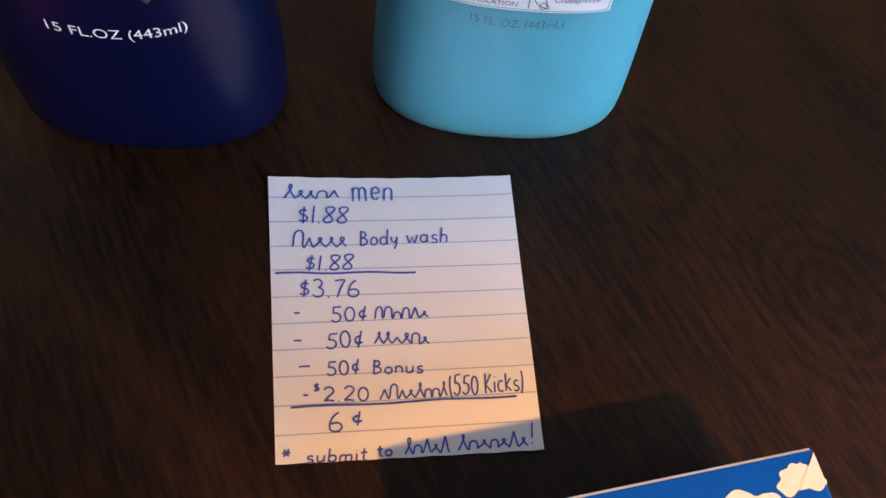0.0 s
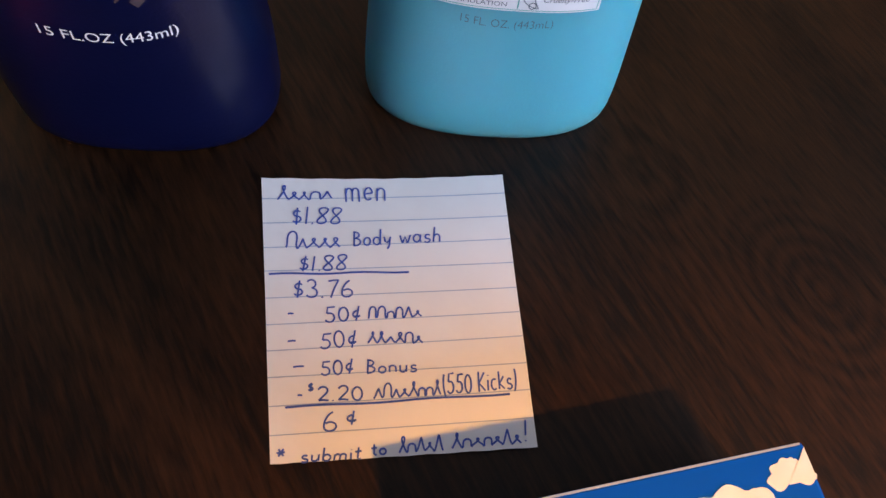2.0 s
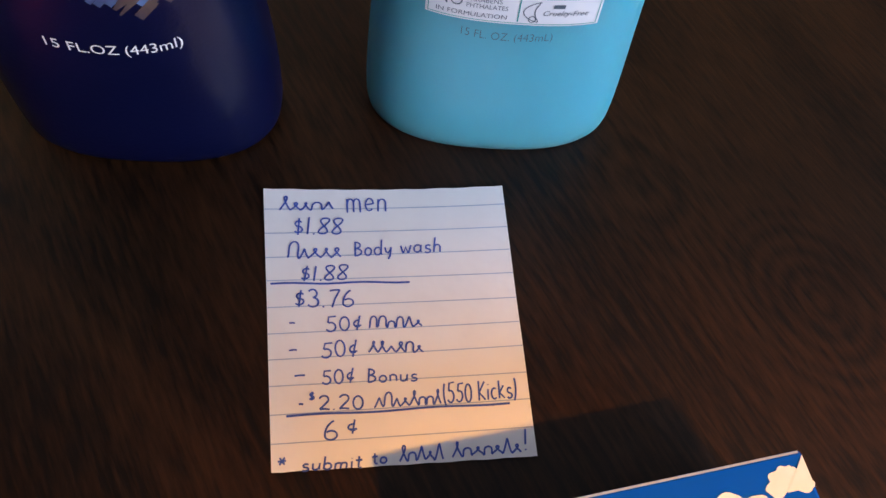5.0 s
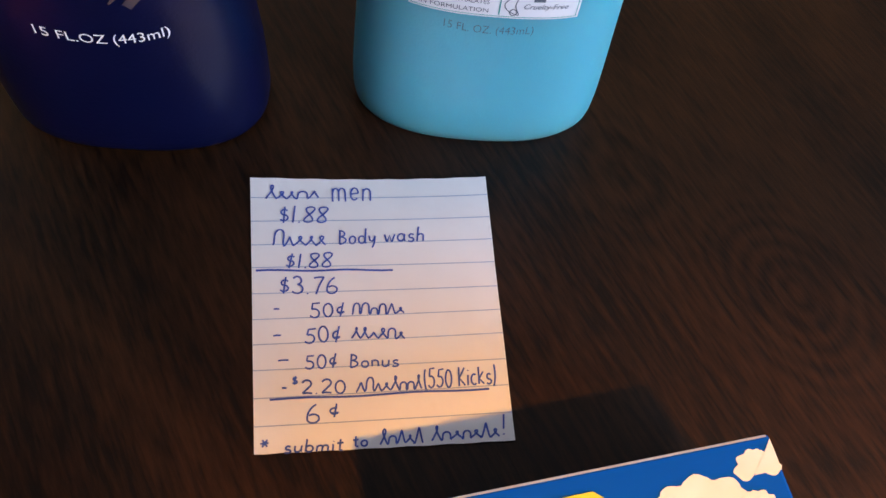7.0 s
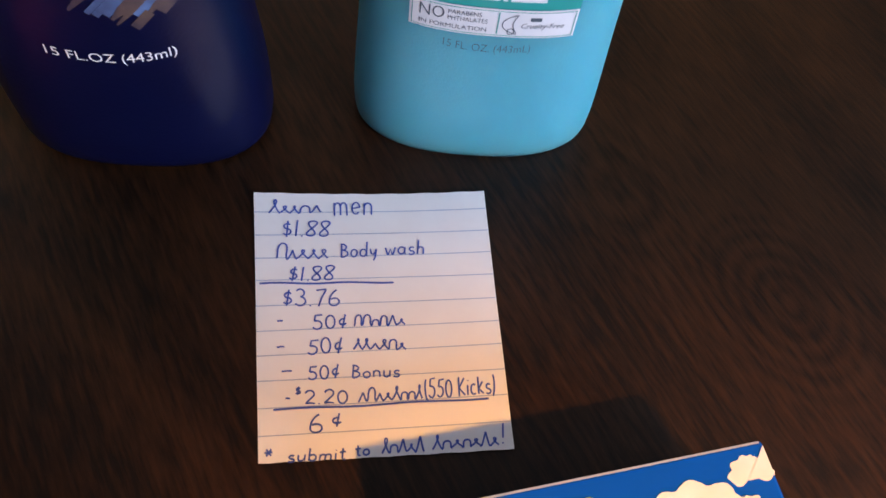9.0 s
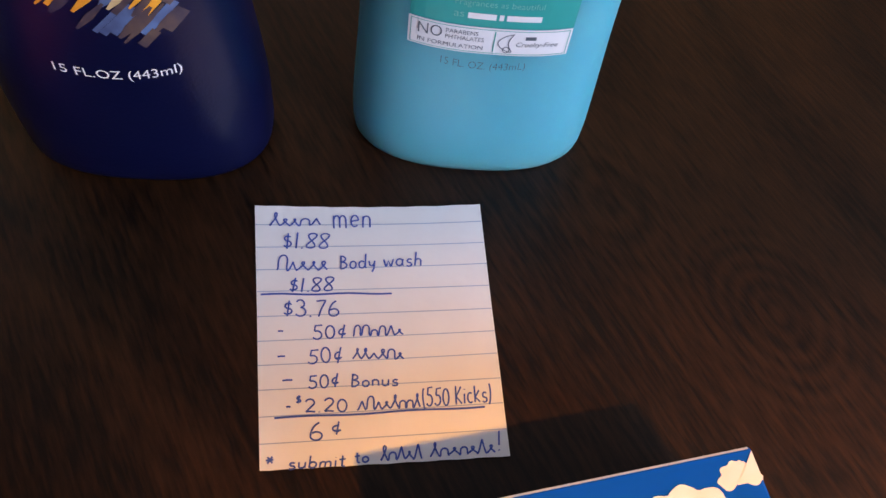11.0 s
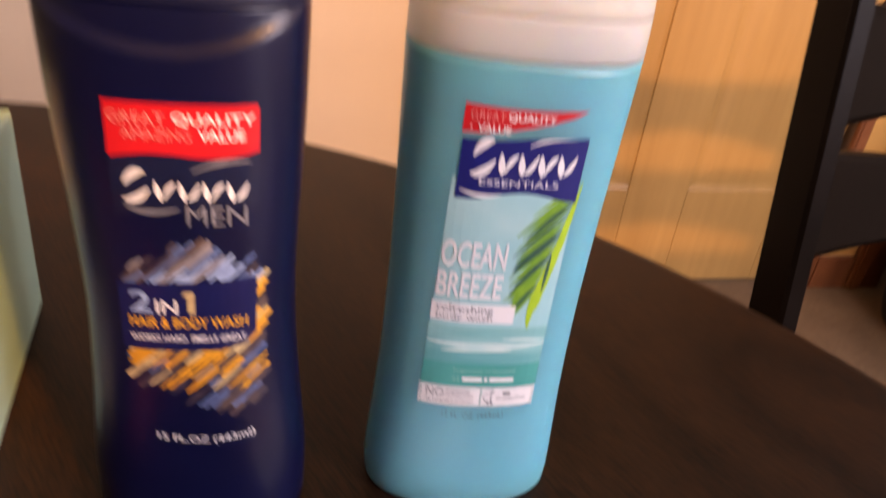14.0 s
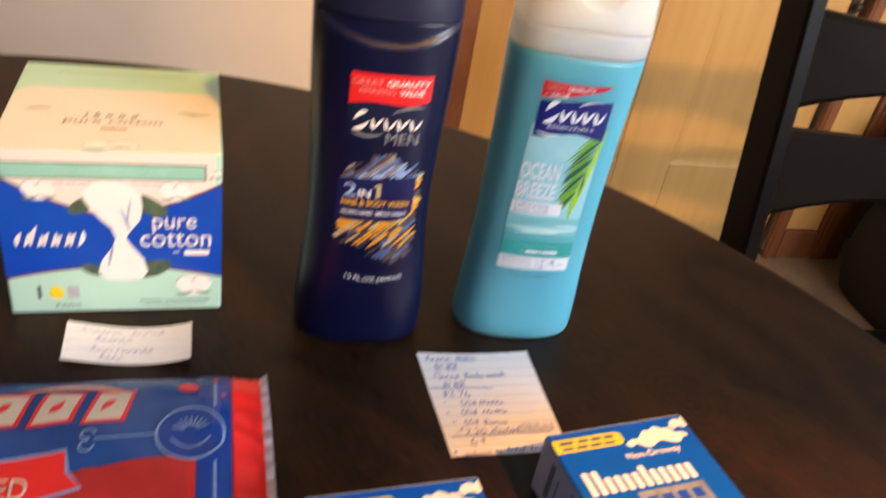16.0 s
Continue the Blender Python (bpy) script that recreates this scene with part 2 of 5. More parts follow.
M_STREAK = [mat("streak_ice_print", (0.32, 0.45, 0.70), 0.4, second=(0.12, 0.18, 0.36), scale=150),
            mat("streak_steel_print", (0.10, 0.17, 0.36), 0.4, second=(0.05, 0.07, 0.16), scale=150),
            mat("streak_grey_print", (0.26, 0.25, 0.27), 0.4, second=(0.1, 0.09, 0.11), scale=150),
            mat("streak_gold_print", (0.72, 0.36, 0.03), 0.4, second=(0.55, 0.24, 0.02), scale=150),
            mat("streak_straw_print", (0.62, 0.50, 0.26), 0.4, second=(0.35, 0.26, 0.14), scale=150),
            mat("streak_brown_print", (0.12, 0.08, 0.06), 0.4, second=(0.03, 0.025, 0.05), scale=150)]
M_SKYPRINT = mat("pale_sky_print", (0.38, 0.63, 0.64), 0.36, second=(0.20, 0.52, 0.58), scale=30, stretch=(1, 1, 1.6))
M_SEA = mat("sea_print", (0.30, 0.60, 0.60), 0.36, second=(0.08, 0.36, 0.38), scale=70, stretch=(0.3, 1, 2.2))
M_FOAM = mat("foam_print", (0.72, 0.80, 0.76), 0.4, second=(0.35, 0.62, 0.62), scale=130, stretch=(0.5, 1, 2))
M_TEAL = mat("teal_print", (0.03, 0.30, 0.27), 0.36, second=(0.04, 0.36, 0.33), scale=60)
M_GREEN = mat("leaf_green_print", (0.20, 0.42, 0.03), 0.4, second=(0.10, 0.28, 0.03), scale=180)
M_LIME = mat("leaf_lime_print", (0.40, 0.62, 0.03), 0.4, second=(0.28, 0.5, 0.03), scale=180)
M_DEEPGREEN = mat("leaf_deep_print", (0.02, 0.10, 0.07), 0.4, scale=180)
M_GREYINK = mat("grey_print", (0.10, 0.13, 0.16), 0.45, scale=120)
M_ORANGE = mat("orange_print", (0.85, 0.42, 0.03), 0.4, scale=120)
M_YELLOW = mat("yellow_print", (0.85, 0.66, 0.02), 0.36, second=(0.8, 0.6, 0.02), scale=60)
M_CLOUD = mat("cloud_print", (0.83, 0.80, 0.70), 0.4, second=(0.76, 0.72, 0.60), scale=130)
M_BAGBLUE = mat("blue_film", (0.022, 0.085, 0.30), 0.24, second=(0.015, 0.06, 0.23), scale=30, bump=0.35, bump_scale=60, spec=0.3)
M_BAGRED = mat("red_film", (0.92, 0.022, 0.018), 0.30, second=(0.84, 0.024, 0.02), scale=30, bump=0.35, bump_scale=60, spec=0.35)
M_CANDY = mat("red_candy", (0.60, 0.02, 0.018), 0.3, second=(0.42, 0.014, 0.012), scale=60, bump=0.3, bump_scale=200)
M_CANDYLIT = mat("bright_red_candy", (0.52, 0.022, 0.018), 0.32, second=(0.42, 0.018, 0.014), scale=120, bump=0.3, bump_scale=200)
M_CLEAR = mat("clear_seal_film", (0.88, 0.90, 0.95), 0.2, transmission=0.15, scale=60, bump=0.5, bump_scale=90)
M_FILMROYAL = mat("royal_blue_film_print", (0.010, 0.050, 0.27), 0.28, second=(0.008, 0.04, 0.22), scale=30, spec=0.3)
M_CREAM = mat("cream_print", (0.80, 0.66, 0.48), 0.4, scale=60)
M_TAN = mat("tan_print", (0.24, 0.14, 0.07), 0.4, scale=60)
M_FILMINK = mat("pale_blue_print", (0.26, 0.38, 0.60), 0.4, scale=60)
M_FAINT = mat("faint_violet_ink", (0.30, 0.25, 0.46), 0.6, second=(0.42, 0.37, 0.54), scale=400)
M_BULB = glow("lamp_diffuser", (1.0, 0.62, 0.28), 4.0)
M_GLASS = mat("window_glass", (0.95, 0.97, 1.0), 0.02, transmission=1.0, scale=3)


# ---------- mesh helpers ----------
def part(name, bm, material, parent=None, label="", smooth=False):
    """Links a bmesh as one mesh object, under a thing or a part."""
    bmesh.ops.recalc_face_normals(bm, faces=bm.faces[:])
    me = bpy.data.meshes.new(name)
    bm.to_mesh(me)
    bm.free()
    me.materials.append(material)
    if smooth:
        for p in me.polygons:
            p.use_smooth = True
    ob = new(name, me)
    if parent:
        ob.parent = parent
    if label:
        ob["label"] = label
    return ob


def thing(name, m, label, category, group="", kind=""):
    ob = new(name)
    ob.empty_display_size = 0.02
    ob.matrix_world = m
    return tagged(ob, label, category, group, kind)


def box_bm(x0, y0, z0, x1, y1, z1, bevel=0.0, segments=2):
    bm = bmesh.new()
    bmesh.ops.create_cube(bm, size=1)
    for v in bm.verts:
        v.co = Vector(((x0 + x1) / 2 + v.co.x * (x1 - x0), (y0 + y1) / 2 + v.co.y * (y1 - y0), (z0 + z1) / 2 + v.co.z * (z1 - z0)))
    if bevel:
        bmesh.ops.bevel(bm, geom=bm.edges[:], offset=bevel, segments=segments, affect="EDGES", profile=0.5)
    return bm


def join_bm(*bms):
    out = bmesh.new()
    for b in bms:
        me = bpy.data.meshes.new("tmp")
        b.to_mesh(me)
        b.free()
        out.from_mesh(me)
        bpy.data.meshes.remove(me)
    return out


def loft(rings, close_ends=True, closed=True):
    """A skin over rings of points."""
    bm = bmesh.new()
    vs = [[bm.verts.new(p) for p in r] for r in rings]
    n = len(rings[0])
    for a, b in zip(vs, vs[1:]):
        for i in range(n if closed else n - 1):
            bm.faces.new((a[i], a[(i + 1) % n], b[(i + 1) % n], b[i]))
    if close_ends:
        bm.faces.new(vs[0][::-1])
        bm.faces.new(vs[-1])
    return bm


def lathe(profile, n=48, cx=0.0, cy=0.0):
    return loft([[(cx + r * math.cos(2 * math.pi * i / n), cy + r * math.sin(2 * math.pi * i / n), z) for i in range(n)] for r, z in profile])


def smoothstep(a, b, x):
    t = min(1.0, max(0.0, (x - a) / (b - a)))
    return t * t * (3 - 2 * t)


def curve_at(table, x):
    """A smooth (monotone cubic) reading of a small table."""
    xs, ys = [t[0] for t in table], [t[1] for t in table]
    if x <= xs[0]:
        return ys[0]
    if x >= xs[-1]:
        return ys[-1]
    k = max(i for i in range(len(xs)) if xs[i] <= x)
    k = min(k, len(xs) - 2)

    def slope(i):
        a, b = max(0, i - 1), min(len(xs) - 1, i + 1)
        return (ys[b] - ys[a]) / (xs[b] - xs[a])
    h = xs[k + 1] - xs[k]
    t = (x - xs[k]) / h
    return ((2 * t ** 3 - 3 * t ** 2 + 1) * ys[k] + (t ** 3 - 2 * t ** 2 + t) * h * slope(k)
            + (-2 * t ** 3 + 3 * t ** 2) * ys[k + 1] + (t ** 3 - t ** 2) * h * slope(k + 1))


# flat shapes in (u, v), wrapped on a surface afterwards
def poly(points):
    bm = bmesh.new()
    bm.faces.new([bm.verts.new((x, y, 0)) for x, y in points])
    bmesh.ops.triangulate(bm, faces=bm.faces[:])
    return bm


def rect(x0, y0, x1, y1):
    return poly([(x0, y0), (x1, y0), (x1, y1), (x0, y1)])


def disc(cx, cy, rx, ry, n=28, turn=0.0):
    c, s = math.cos(turn), math.sin(turn)
    return poly([(cx + c * rx * math.cos(a) - s * ry * math.sin(a), cy + s * rx * math.cos(a) + c * ry * math.sin(a))
                 for a in (2 * math.pi * i / n for i in range(n))])


def stroke(points, width, taper=False):
    """A pen line of a width along points."""
    bm = bmesh.new()
    rows = []
    n = len(points)
    for i, (x, y) in enumerate(points):
        a, b = points[max(0, i - 1)], points[min(n - 1, i + 1)]
        d = Vector((b[0] - a[0], b[1] - a[1]))
        d = d.normalized() if d.length > 1e-9 else Vector((1, 0))
        w = width / 2 * ((0.15 + 0.85 * math.sin(math.pi * (i + 0.2) / (n - 0.6))) if taper else 1)
        rows.append((bm.verts.new((x - d.y * w, y + d.x * w, 0)), bm.verts.new((x + d.y * w, y - d.x * w, 0))))
    for (a, b), (c, d) in zip(rows, rows[1:]):
        try:
            bm.faces.new((a, b, d, c))
        except ValueError:
            pass
    return bm


def bow(x0, y0, x1, y1, lift, n=14):
    """Points of a shallow arc."""
    return [(x0 + (x1 - x0) * i / n, y0 + (y1 - y0) * i / n + lift * 4 * (i / n) * (1 - i / n)) for i in range(n + 1)]


GLYPHS = {}


def glyph(body, offset=0.0, shear=0.0):
    """The built-in font's outline of a text, as vertices and faces."""
    key = (body, offset, shear)
    if key not in GLYPHS:
        data = bpy.data.curves.new("lettering", "FONT")
        data.body, data.offset, data.shear, data.resolution_u = body, offset, shear, 3
        ob = new("lettering", data)
        bpy.context.view_layer.update()
        me = bpy.data.meshes.new_from_object(ob.evaluated_get(bpy.context.evaluated_depsgraph_get()))
        GLYPHS[key] = ([(v.co.x, v.co.y) for v in me.vertices], [tuple(p.vertices) for p in me.polygons])
        bpy.data.objects.remove(ob)
        bpy.data.curves.remove(data)
        bpy.data.meshes.remove(me)
    return GLYPHS[key]


def lettering(body, x0, y0, x1, y1, offset=0.0, shear=0.0):
    """Text fitted into a box."""
    verts, faces = glyph(body, offset, shear)
    xs, ys = [v[0] for v in verts], [v[1] for v in verts]
    sx = (x1 - x0) / max(1e-6, max(xs) - min(xs))
    sy = (y1 - y0) / max(1e-6, max(ys) - min(ys))
    bm = bmesh.new()
    vs = [bm.verts.new((x0 + (x - min(xs)) * sx, y0 + (y - min(ys)) * sy, 0)) for x, y in verts]
    for f in faces:
        try:
            bm.faces.new([vs[i] for i in f])
        except ValueError:
            pass
    return bm


def arc(cx, cy, rx, ry, a0, a1, n=12):
    return [(cx + rx * math.cos(radians(a0 + (a1 - a0) * i / n)), cy + ry * math.sin(radians(a0 + (a1 - a0) * i / n))) for i in range(n + 1)]


def brushes(x0, y0, x1, y1, heights, weight, lean=0.2):
    """A trade mark as plain shapes: a row of tapered brush dabs, bowed by turns, their heights in ninths."""
    step, out = (x1 - x0) / len(heights), []
    for k, digit in enumerate(heights):
        tall, x = (y1 - y0) * int(digit) / 9, x0 + step * (k + 0.3)
        pts = [(x + 0.32 * step * math.sin(math.pi * i / 12) * (1 if k % 2 else -1) + lean * tall * i / 12, y0 + tall * i / 12) for i in range(13)]
        out.append(stroke(pts, weight, True))
    return out


def slabs(x0, y0, x1, y1, heights, weight):
    """A heavy trade mark as plain upright slabs with cut tops."""
    step, out = (x1 - x0) / len(heights), []
    for k, digit in enumerate(heights):
        tall, a = (y1 - y0) * int(digit) / 9, x0 + step * k
        out.append(poly([(a, y0), (a + weight, y0), (a + weight, y0 + tall * 0.94), (a + weight * 0.8, y0 + tall), (a, y0 + tall)]))
    return out


def cut(bm, step):
    """Cuts a flat shape along u, so that it can follow a curved surface."""
    if not bm.verts:
        return bm
    lo, hi = min(v.co.x for v in bm.verts), max(v.co.x for v in bm.verts)
    k = math.ceil(lo / step) * step
    while k < hi:
        bmesh.ops.bisect_plane(bm, geom=bm.verts[:] + bm.edges[:] + bm.faces[:], plane_co=(k, 0, 0), plane_no=(1, 0, 0))
        k += step
    lo, hi = min(v.co.y for v in bm.verts), max(v.co.y for v in bm.verts)
    k = math.ceil(lo / (2 * step)) * 2 * step
    while k < hi:
        bmesh.ops.bisect_plane(bm, geom=bm.verts[:] + bm.edges[:] + bm.faces[:], plane_co=(0, k, 0), plane_no=(0, 1, 0))
        k += 2 * step
    return bm


def printed(name, bms, material, parent, surface, layer, label="", step=None, each=False):
    """Print on a surface: flat shapes laid on it, layer tenths of a millimetre proud."""
    if each:
        return [printed(name, s, material, parent, surface, layer, label, step) for s in bms]
    bm = join_bm(*bms) if isinstance(bms, (list, tuple)) else bms
    if step:
        cut(bm, step)
    for v in bm.verts:
        v.co = surface(v.co.x, v.co.y, layer * 0.0001)
    return part(name, bm, material, parent, label)


# ---------- room ----------
WY, X0, X1, Y0, H = 1.42, -2.2, 2.6, -1.7, 2.44


def structure(name, bm, material, label, category):
    return tagged(part(name, bm, material), label, category, kind="structure")


structure("floor", box_bm(X0 - 0.1, Y0 - 0.1, -0.1, X1 + 0.1, WY + 0.1, 0.0), M_FLOOR, "tan short-pile carpet floor of the dining room", "floor")
structure("ceiling", box_bm(X0 - 0.1, Y0 - 0.1, H, X1 + 0.1, WY + 1.3, H + 0.1), M_CEIL, "white textured painted ceiling", "ceiling")
DX0, DX1, DH = 0.326, 1.270, 2.03
OX0, OX1 = 1.515, 2.30
north = join_bm(box_bm(X0 - 0.1, WY, 0, DX0 - 0.02, WY + 0.12, H), box_bm(DX0 - 0.02, WY, DH + 0.02, DX1 + 0.02, WY + 0.12, H),
                box_bm(DX1 + 0.02, WY, 0, OX0, WY + 0.12, H), box_bm(OX0, WY, 2.05, OX1, WY + 0.12, H), box_bm(OX1, WY, 0, X1 + 0.1, WY + 0.12, H))
structure("wall_north", north, M_WALL, "beige painted wall behind the table", "wall")
structure("wall_west", box_bm(X0 - 0.1, Y0, 0, X0, WY, H), M_WALL, "beige painted side wall", "wall")
structure("wall_east", box_bm(X1, Y0, 0, X1 + 0.1, WY, H), M_WALL, "beige painted side wall", "wall")
WX0, WX1, WZ0, WZ1 = 1.02, 2.42, 1.05, 2.28
south = join_bm(box_bm(X0 - 0.1, Y0 - 0.1, 0, WX0, Y0, H), box_bm(WX1, Y0 - 0.1, 0, X1 + 0.1, Y0, H),
                box_bm(WX0, Y0 - 0.1, 0, WX1, Y0, WZ0), box_bm(WX0, Y0 - 0.1, WZ1, WX1, Y0, H))
structure("wall_south", south, M_WALL, "beige painted wall with a wide window", "wall")
win = thing("window_1", pose(0, 0, 0), "wide window with a white frame", "window", kind="structure")
part("window_frame", join_bm(box_bm(WX0, Y0 - 0.09, WZ0, WX0 + 0.05, Y0 - 0.03, WZ1), box_bm(WX1 - 0.05, Y0 - 0.09, WZ0, WX1, Y0 - 0.03, WZ1),
     box_bm(WX0 + 0.05, Y0 - 0.09, WZ0, WX1 - 0.05, Y0 - 0.03, WZ0 + 0.05), box_bm(WX0 + 0.05, Y0 - 0.09, WZ1 - 0.05, WX1 - 0.05, Y0 - 0.03, WZ1)), M_CEIL, win)
pane = part("pane", box_bm(WX0 + 0.05, Y0 - 0.065, WZ0 + 0.05, WX1 - 0.05, Y0 - 0.06, WZ1 - 0.05), M_GLASS, win)
pane.visible_shadow = False
# hall box in a dark colour that stands for its missing light
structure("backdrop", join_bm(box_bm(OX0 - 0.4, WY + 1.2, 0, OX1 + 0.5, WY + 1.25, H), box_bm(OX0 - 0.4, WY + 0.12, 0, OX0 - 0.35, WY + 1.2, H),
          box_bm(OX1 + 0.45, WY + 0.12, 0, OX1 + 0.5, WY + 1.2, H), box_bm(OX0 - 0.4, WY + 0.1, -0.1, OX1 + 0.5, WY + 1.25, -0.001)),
          M_DIM, "unlit hall seen through the open doorway, its dimness put into the colour", "hall")


def casing(name, x0, x1, z0, z1, y=WY, proud=0.016):
    """A flat wooden moulding with eased edges and a quirk."""
    bm = box_bm(x0, y - proud, z0, x1, y, z1, 0.004, 2)
    w = x1 - x0
    if w < z1 - z0 and w > 0.03:
        bm = join_bm(bm, box_bm(x0 + w * 0.14, y - proud - 0.004, z0, x0 + w * 0.40, y - proud + 0.001, z1, 0.002, 2))
    return structure(name, bm, M_TRIM, "reddish-brown stained wooden moulding", "trim")


casing("trim", 0.263, 0.326, 0, 2.06)
casing("trim", 1.270, 1.305, 0, 2.06)
casing("trim", 0.263, 1.305, 2.062, 2.12)
casing("trim", 1.417, 1.515, 0, 2.06)
casing("trim", 2.30, 2.38, 0, 2.06)
casing("trim", 1.417, 2.38, 2.062, 2.13)
casing("baseboard", X0, 0.261, 0, 0.09)
casing("baseboard", 1.307, 1.415, 0, 0.09)


structure("trim_panel", box_bm(1.307, WY - 0.005, 0.092, 1.415, WY - 0.0002, 2.06, 0.001), M_DOOR, "honey-varnished wooden side panel", "panel")


def panel_door():
    d = thing("door_1", pose(DX0 + 0.003, WY + 0.02, 0.008), "closed honey-varnished panelled wooden door in a brown casing", "door", kind="structure")
    w, h = DX1 - DX0 - 0.006, DH - 0.01
    part("panel_back", box_bm(0, 0.012, 0, w, 0.035, h), M_DOOR, d)
    stiles = [(0, 0.115), (w / 2 - 0.04, w / 2 + 0.11), (w - 0.115, w)]
    rails = [(0, 0.25), (0.80, 0.95), (1.50, 1.60), (h - 0.115, h)]
    for a, b in stiles:
        part("stile", box_bm(a, 0, 0, b, 0.014, h, 0.002), M_DOOR, d)
    for a, b in rails:
        for (p, q) in ((0.115, w / 2 - 0.04), (w / 2 + 0.11, w - 0.115)):
            part("rail", box_bm(p, 0, a, q, 0.014, b, 0.002), M_DOOR, d)
    for (a0, a), (b, b1) in zip(rails, rails[1:]):
        for (p, q) in ((0.115, w / 2 - 0.04), (w / 2 + 0.11, w - 0.115)):
            rings = []
            for inset, y in ((0.0, 0.0135), (0.0003, 0.0028), (0.008, 0.0050), (0.020, 0.0060), (0.05, 0.0030), (0.052, 0.0028)):
                rings.append([(p + inset, y, a + inset), (q - inset, y, a + inset), (q - inset, y, b - inset), (p + inset, y, b - inset)])
            part("raised_panel", loft(rings), M_DOOR, d)
    return d


panel_door()
hook = thing("wall_hook", pose(1.245, WY + 0.02, 0.70), "small dark iron latch on the panelled door", "latch")
part("plate", box_bm(-0.012, -0.006, -0.02, 0.012, 0.0, 0.02, 0.002), M_IRON, hook)
part("hook", lathe([(0.005, 0.0), (0.006, 0.006), (0.010, 0.012), (0.010, 0.016), (0.007, 0.020), (0.002, 0.021)], 16), M_IRON, hook).matrix_basis = pose(0, -0.004, 0.0, 90, 0, 0)


# unseen fixture, added to house the door wall's warm fill
def added_downlight(x, y):
    d = thing("added_downlight", pose(x, y, H), "unseen round recessed ceiling lamp, lit warm, added to brighten the door wall", "ceiling light", group="recessed lights")
    part("trim_ring", lathe([(0.062, -0.001), (0.078, -0.001), (0.078, -0.006), (0.066, -0.01), (0.062, -0.009)], 32), M_CEIL, d)
    part("diffuser", lathe([(0.001, -0.003), (0.06, -0.003), (0.06, -0.0015), (0.001, -0.0012)], 32), M_BULB, d)


added_downlight(-0.20, 0.84)


# unseen track, added as a mount for the two warm beams
def track_light():
    t = thing("track_light", pose(0.53, -0.95, H), "unseen white ceiling track, added to carry two lit spot heads", "ceiling light")
    part("track", box_bm(-0.018, -0.30, -0.03, 0.018, 0.10, 0, 0.003), M_CEIL, t)
    for x, y, aim in ((0.03, -0.04, (0.100, -0.200, 0.755)), (-0.03, 0.02, (-0.215, 0.268, 0.858))):
        head = part("spot_head", lathe([(0.02, 0.10), (0.035, 0.095), (0.04, 0.02), (0.052, 0.012), (0.056, 0.012), (0.044, 0.02), (0.039, 0.10), (0.022, 0.106)], 24), M_CEIL, t)
        head.matrix_basis = pose(-0.53, 0.95, -H) @ look((0.53 + x, -0.95 + y, 2.28), aim)
        part("stem", box_bm(x * 0.5 - 0.006, y - 0.056, -0.10, x * 0.5 + 0.006, y - 0.044, -0.03, 0.002), M_IRON, t)


track_light()


def pendant_spot(x, y, z, aim):
    p = thing("pendant_spot", pose(x, y, H), "white pendant spot lamp, lit warm, hung from the ceiling", "ceiling light")
    part("canopy", lathe([(0.001, -0.001), (0.045, -0.001), (0.042, -0.018), (0.012, -0.024), (0.001, -0.024)], 32), M_CEIL, p)
    part("rod", lathe([(0.005, z - H + 0.13), (0.005, -0.024)], 16), M_IRON, p)
    shade = part("shade", lathe([(0.02, 0.13), (0.05, 0.12), (0.062, 0.05), (0.070, 0.012), (0.074, 0.012), (0.066, 0.05), (0.054, 0.124), (0.022, 0.136)], 32), M_CEIL, p)
    shade.matrix_basis = pose(-x, -y, -H) @ look((x, y, z), aim)


pendant_spot(0.27, -1.50, 2.30, (0.58, 1.42, 0.72))

# ---------- table ----------
TX, TY, TR, TZ = -0.312, -0.0605, 0.654, 0.75


def round_table():
    t = thing("round_table", pose(TX, TY, 0), "round dark espresso-stained wooden table", "table")
    part("tabletop", lathe([(0.001, TZ - 0.03), (TR - 0.03, TZ - 0.03), (TR - 0.012, TZ - 0.028), (TR - 0.003, TZ - 0.021), (TR, TZ - 0.012),
                            (TR - 0.0015, TZ - 0.005), (TR - 0.006, TZ - 0.001), (TR - 0.011, TZ), (0.001, TZ)], 160), M_TABLE, t)
    part("apron", lathe([(TR - 0.12, TZ - 0.10), (TR - 0.10, TZ - 0.10), (TR - 0.10, TZ - 0.0305), (TR - 0.12, TZ - 0.0305)], 96), M_CHAIR, t)
    part("pedestal", lathe([(0.001, 0.07), (0.11, 0.07), (0.115, 0.12), (0.075, 0.18), (0.055, 0.30), (0.07, 0.42), (0.09, 0.50), (0.065, 0.58), (0.10, 0.66), (0.22, TZ - 0.031), (0.001, TZ - 0.031)], 40), M_CHAIR, t)
    for k in range(4):
        foot = box_bm(0.05, -0.035, 0.0, 0.40, 0.035, 0.09, 0.012, 2)
        for v in foot.verts:
            if v.co.z > 0.05:
                v.co.z -= 0.05 * smoothstep(0.1, 0.40, v.co.x)
        part("foot", foot, M_CHAIR, t).matrix_basis = pose(0, 0, 0, 0, 0, 45 + 90 * k)
    return t


round_table()


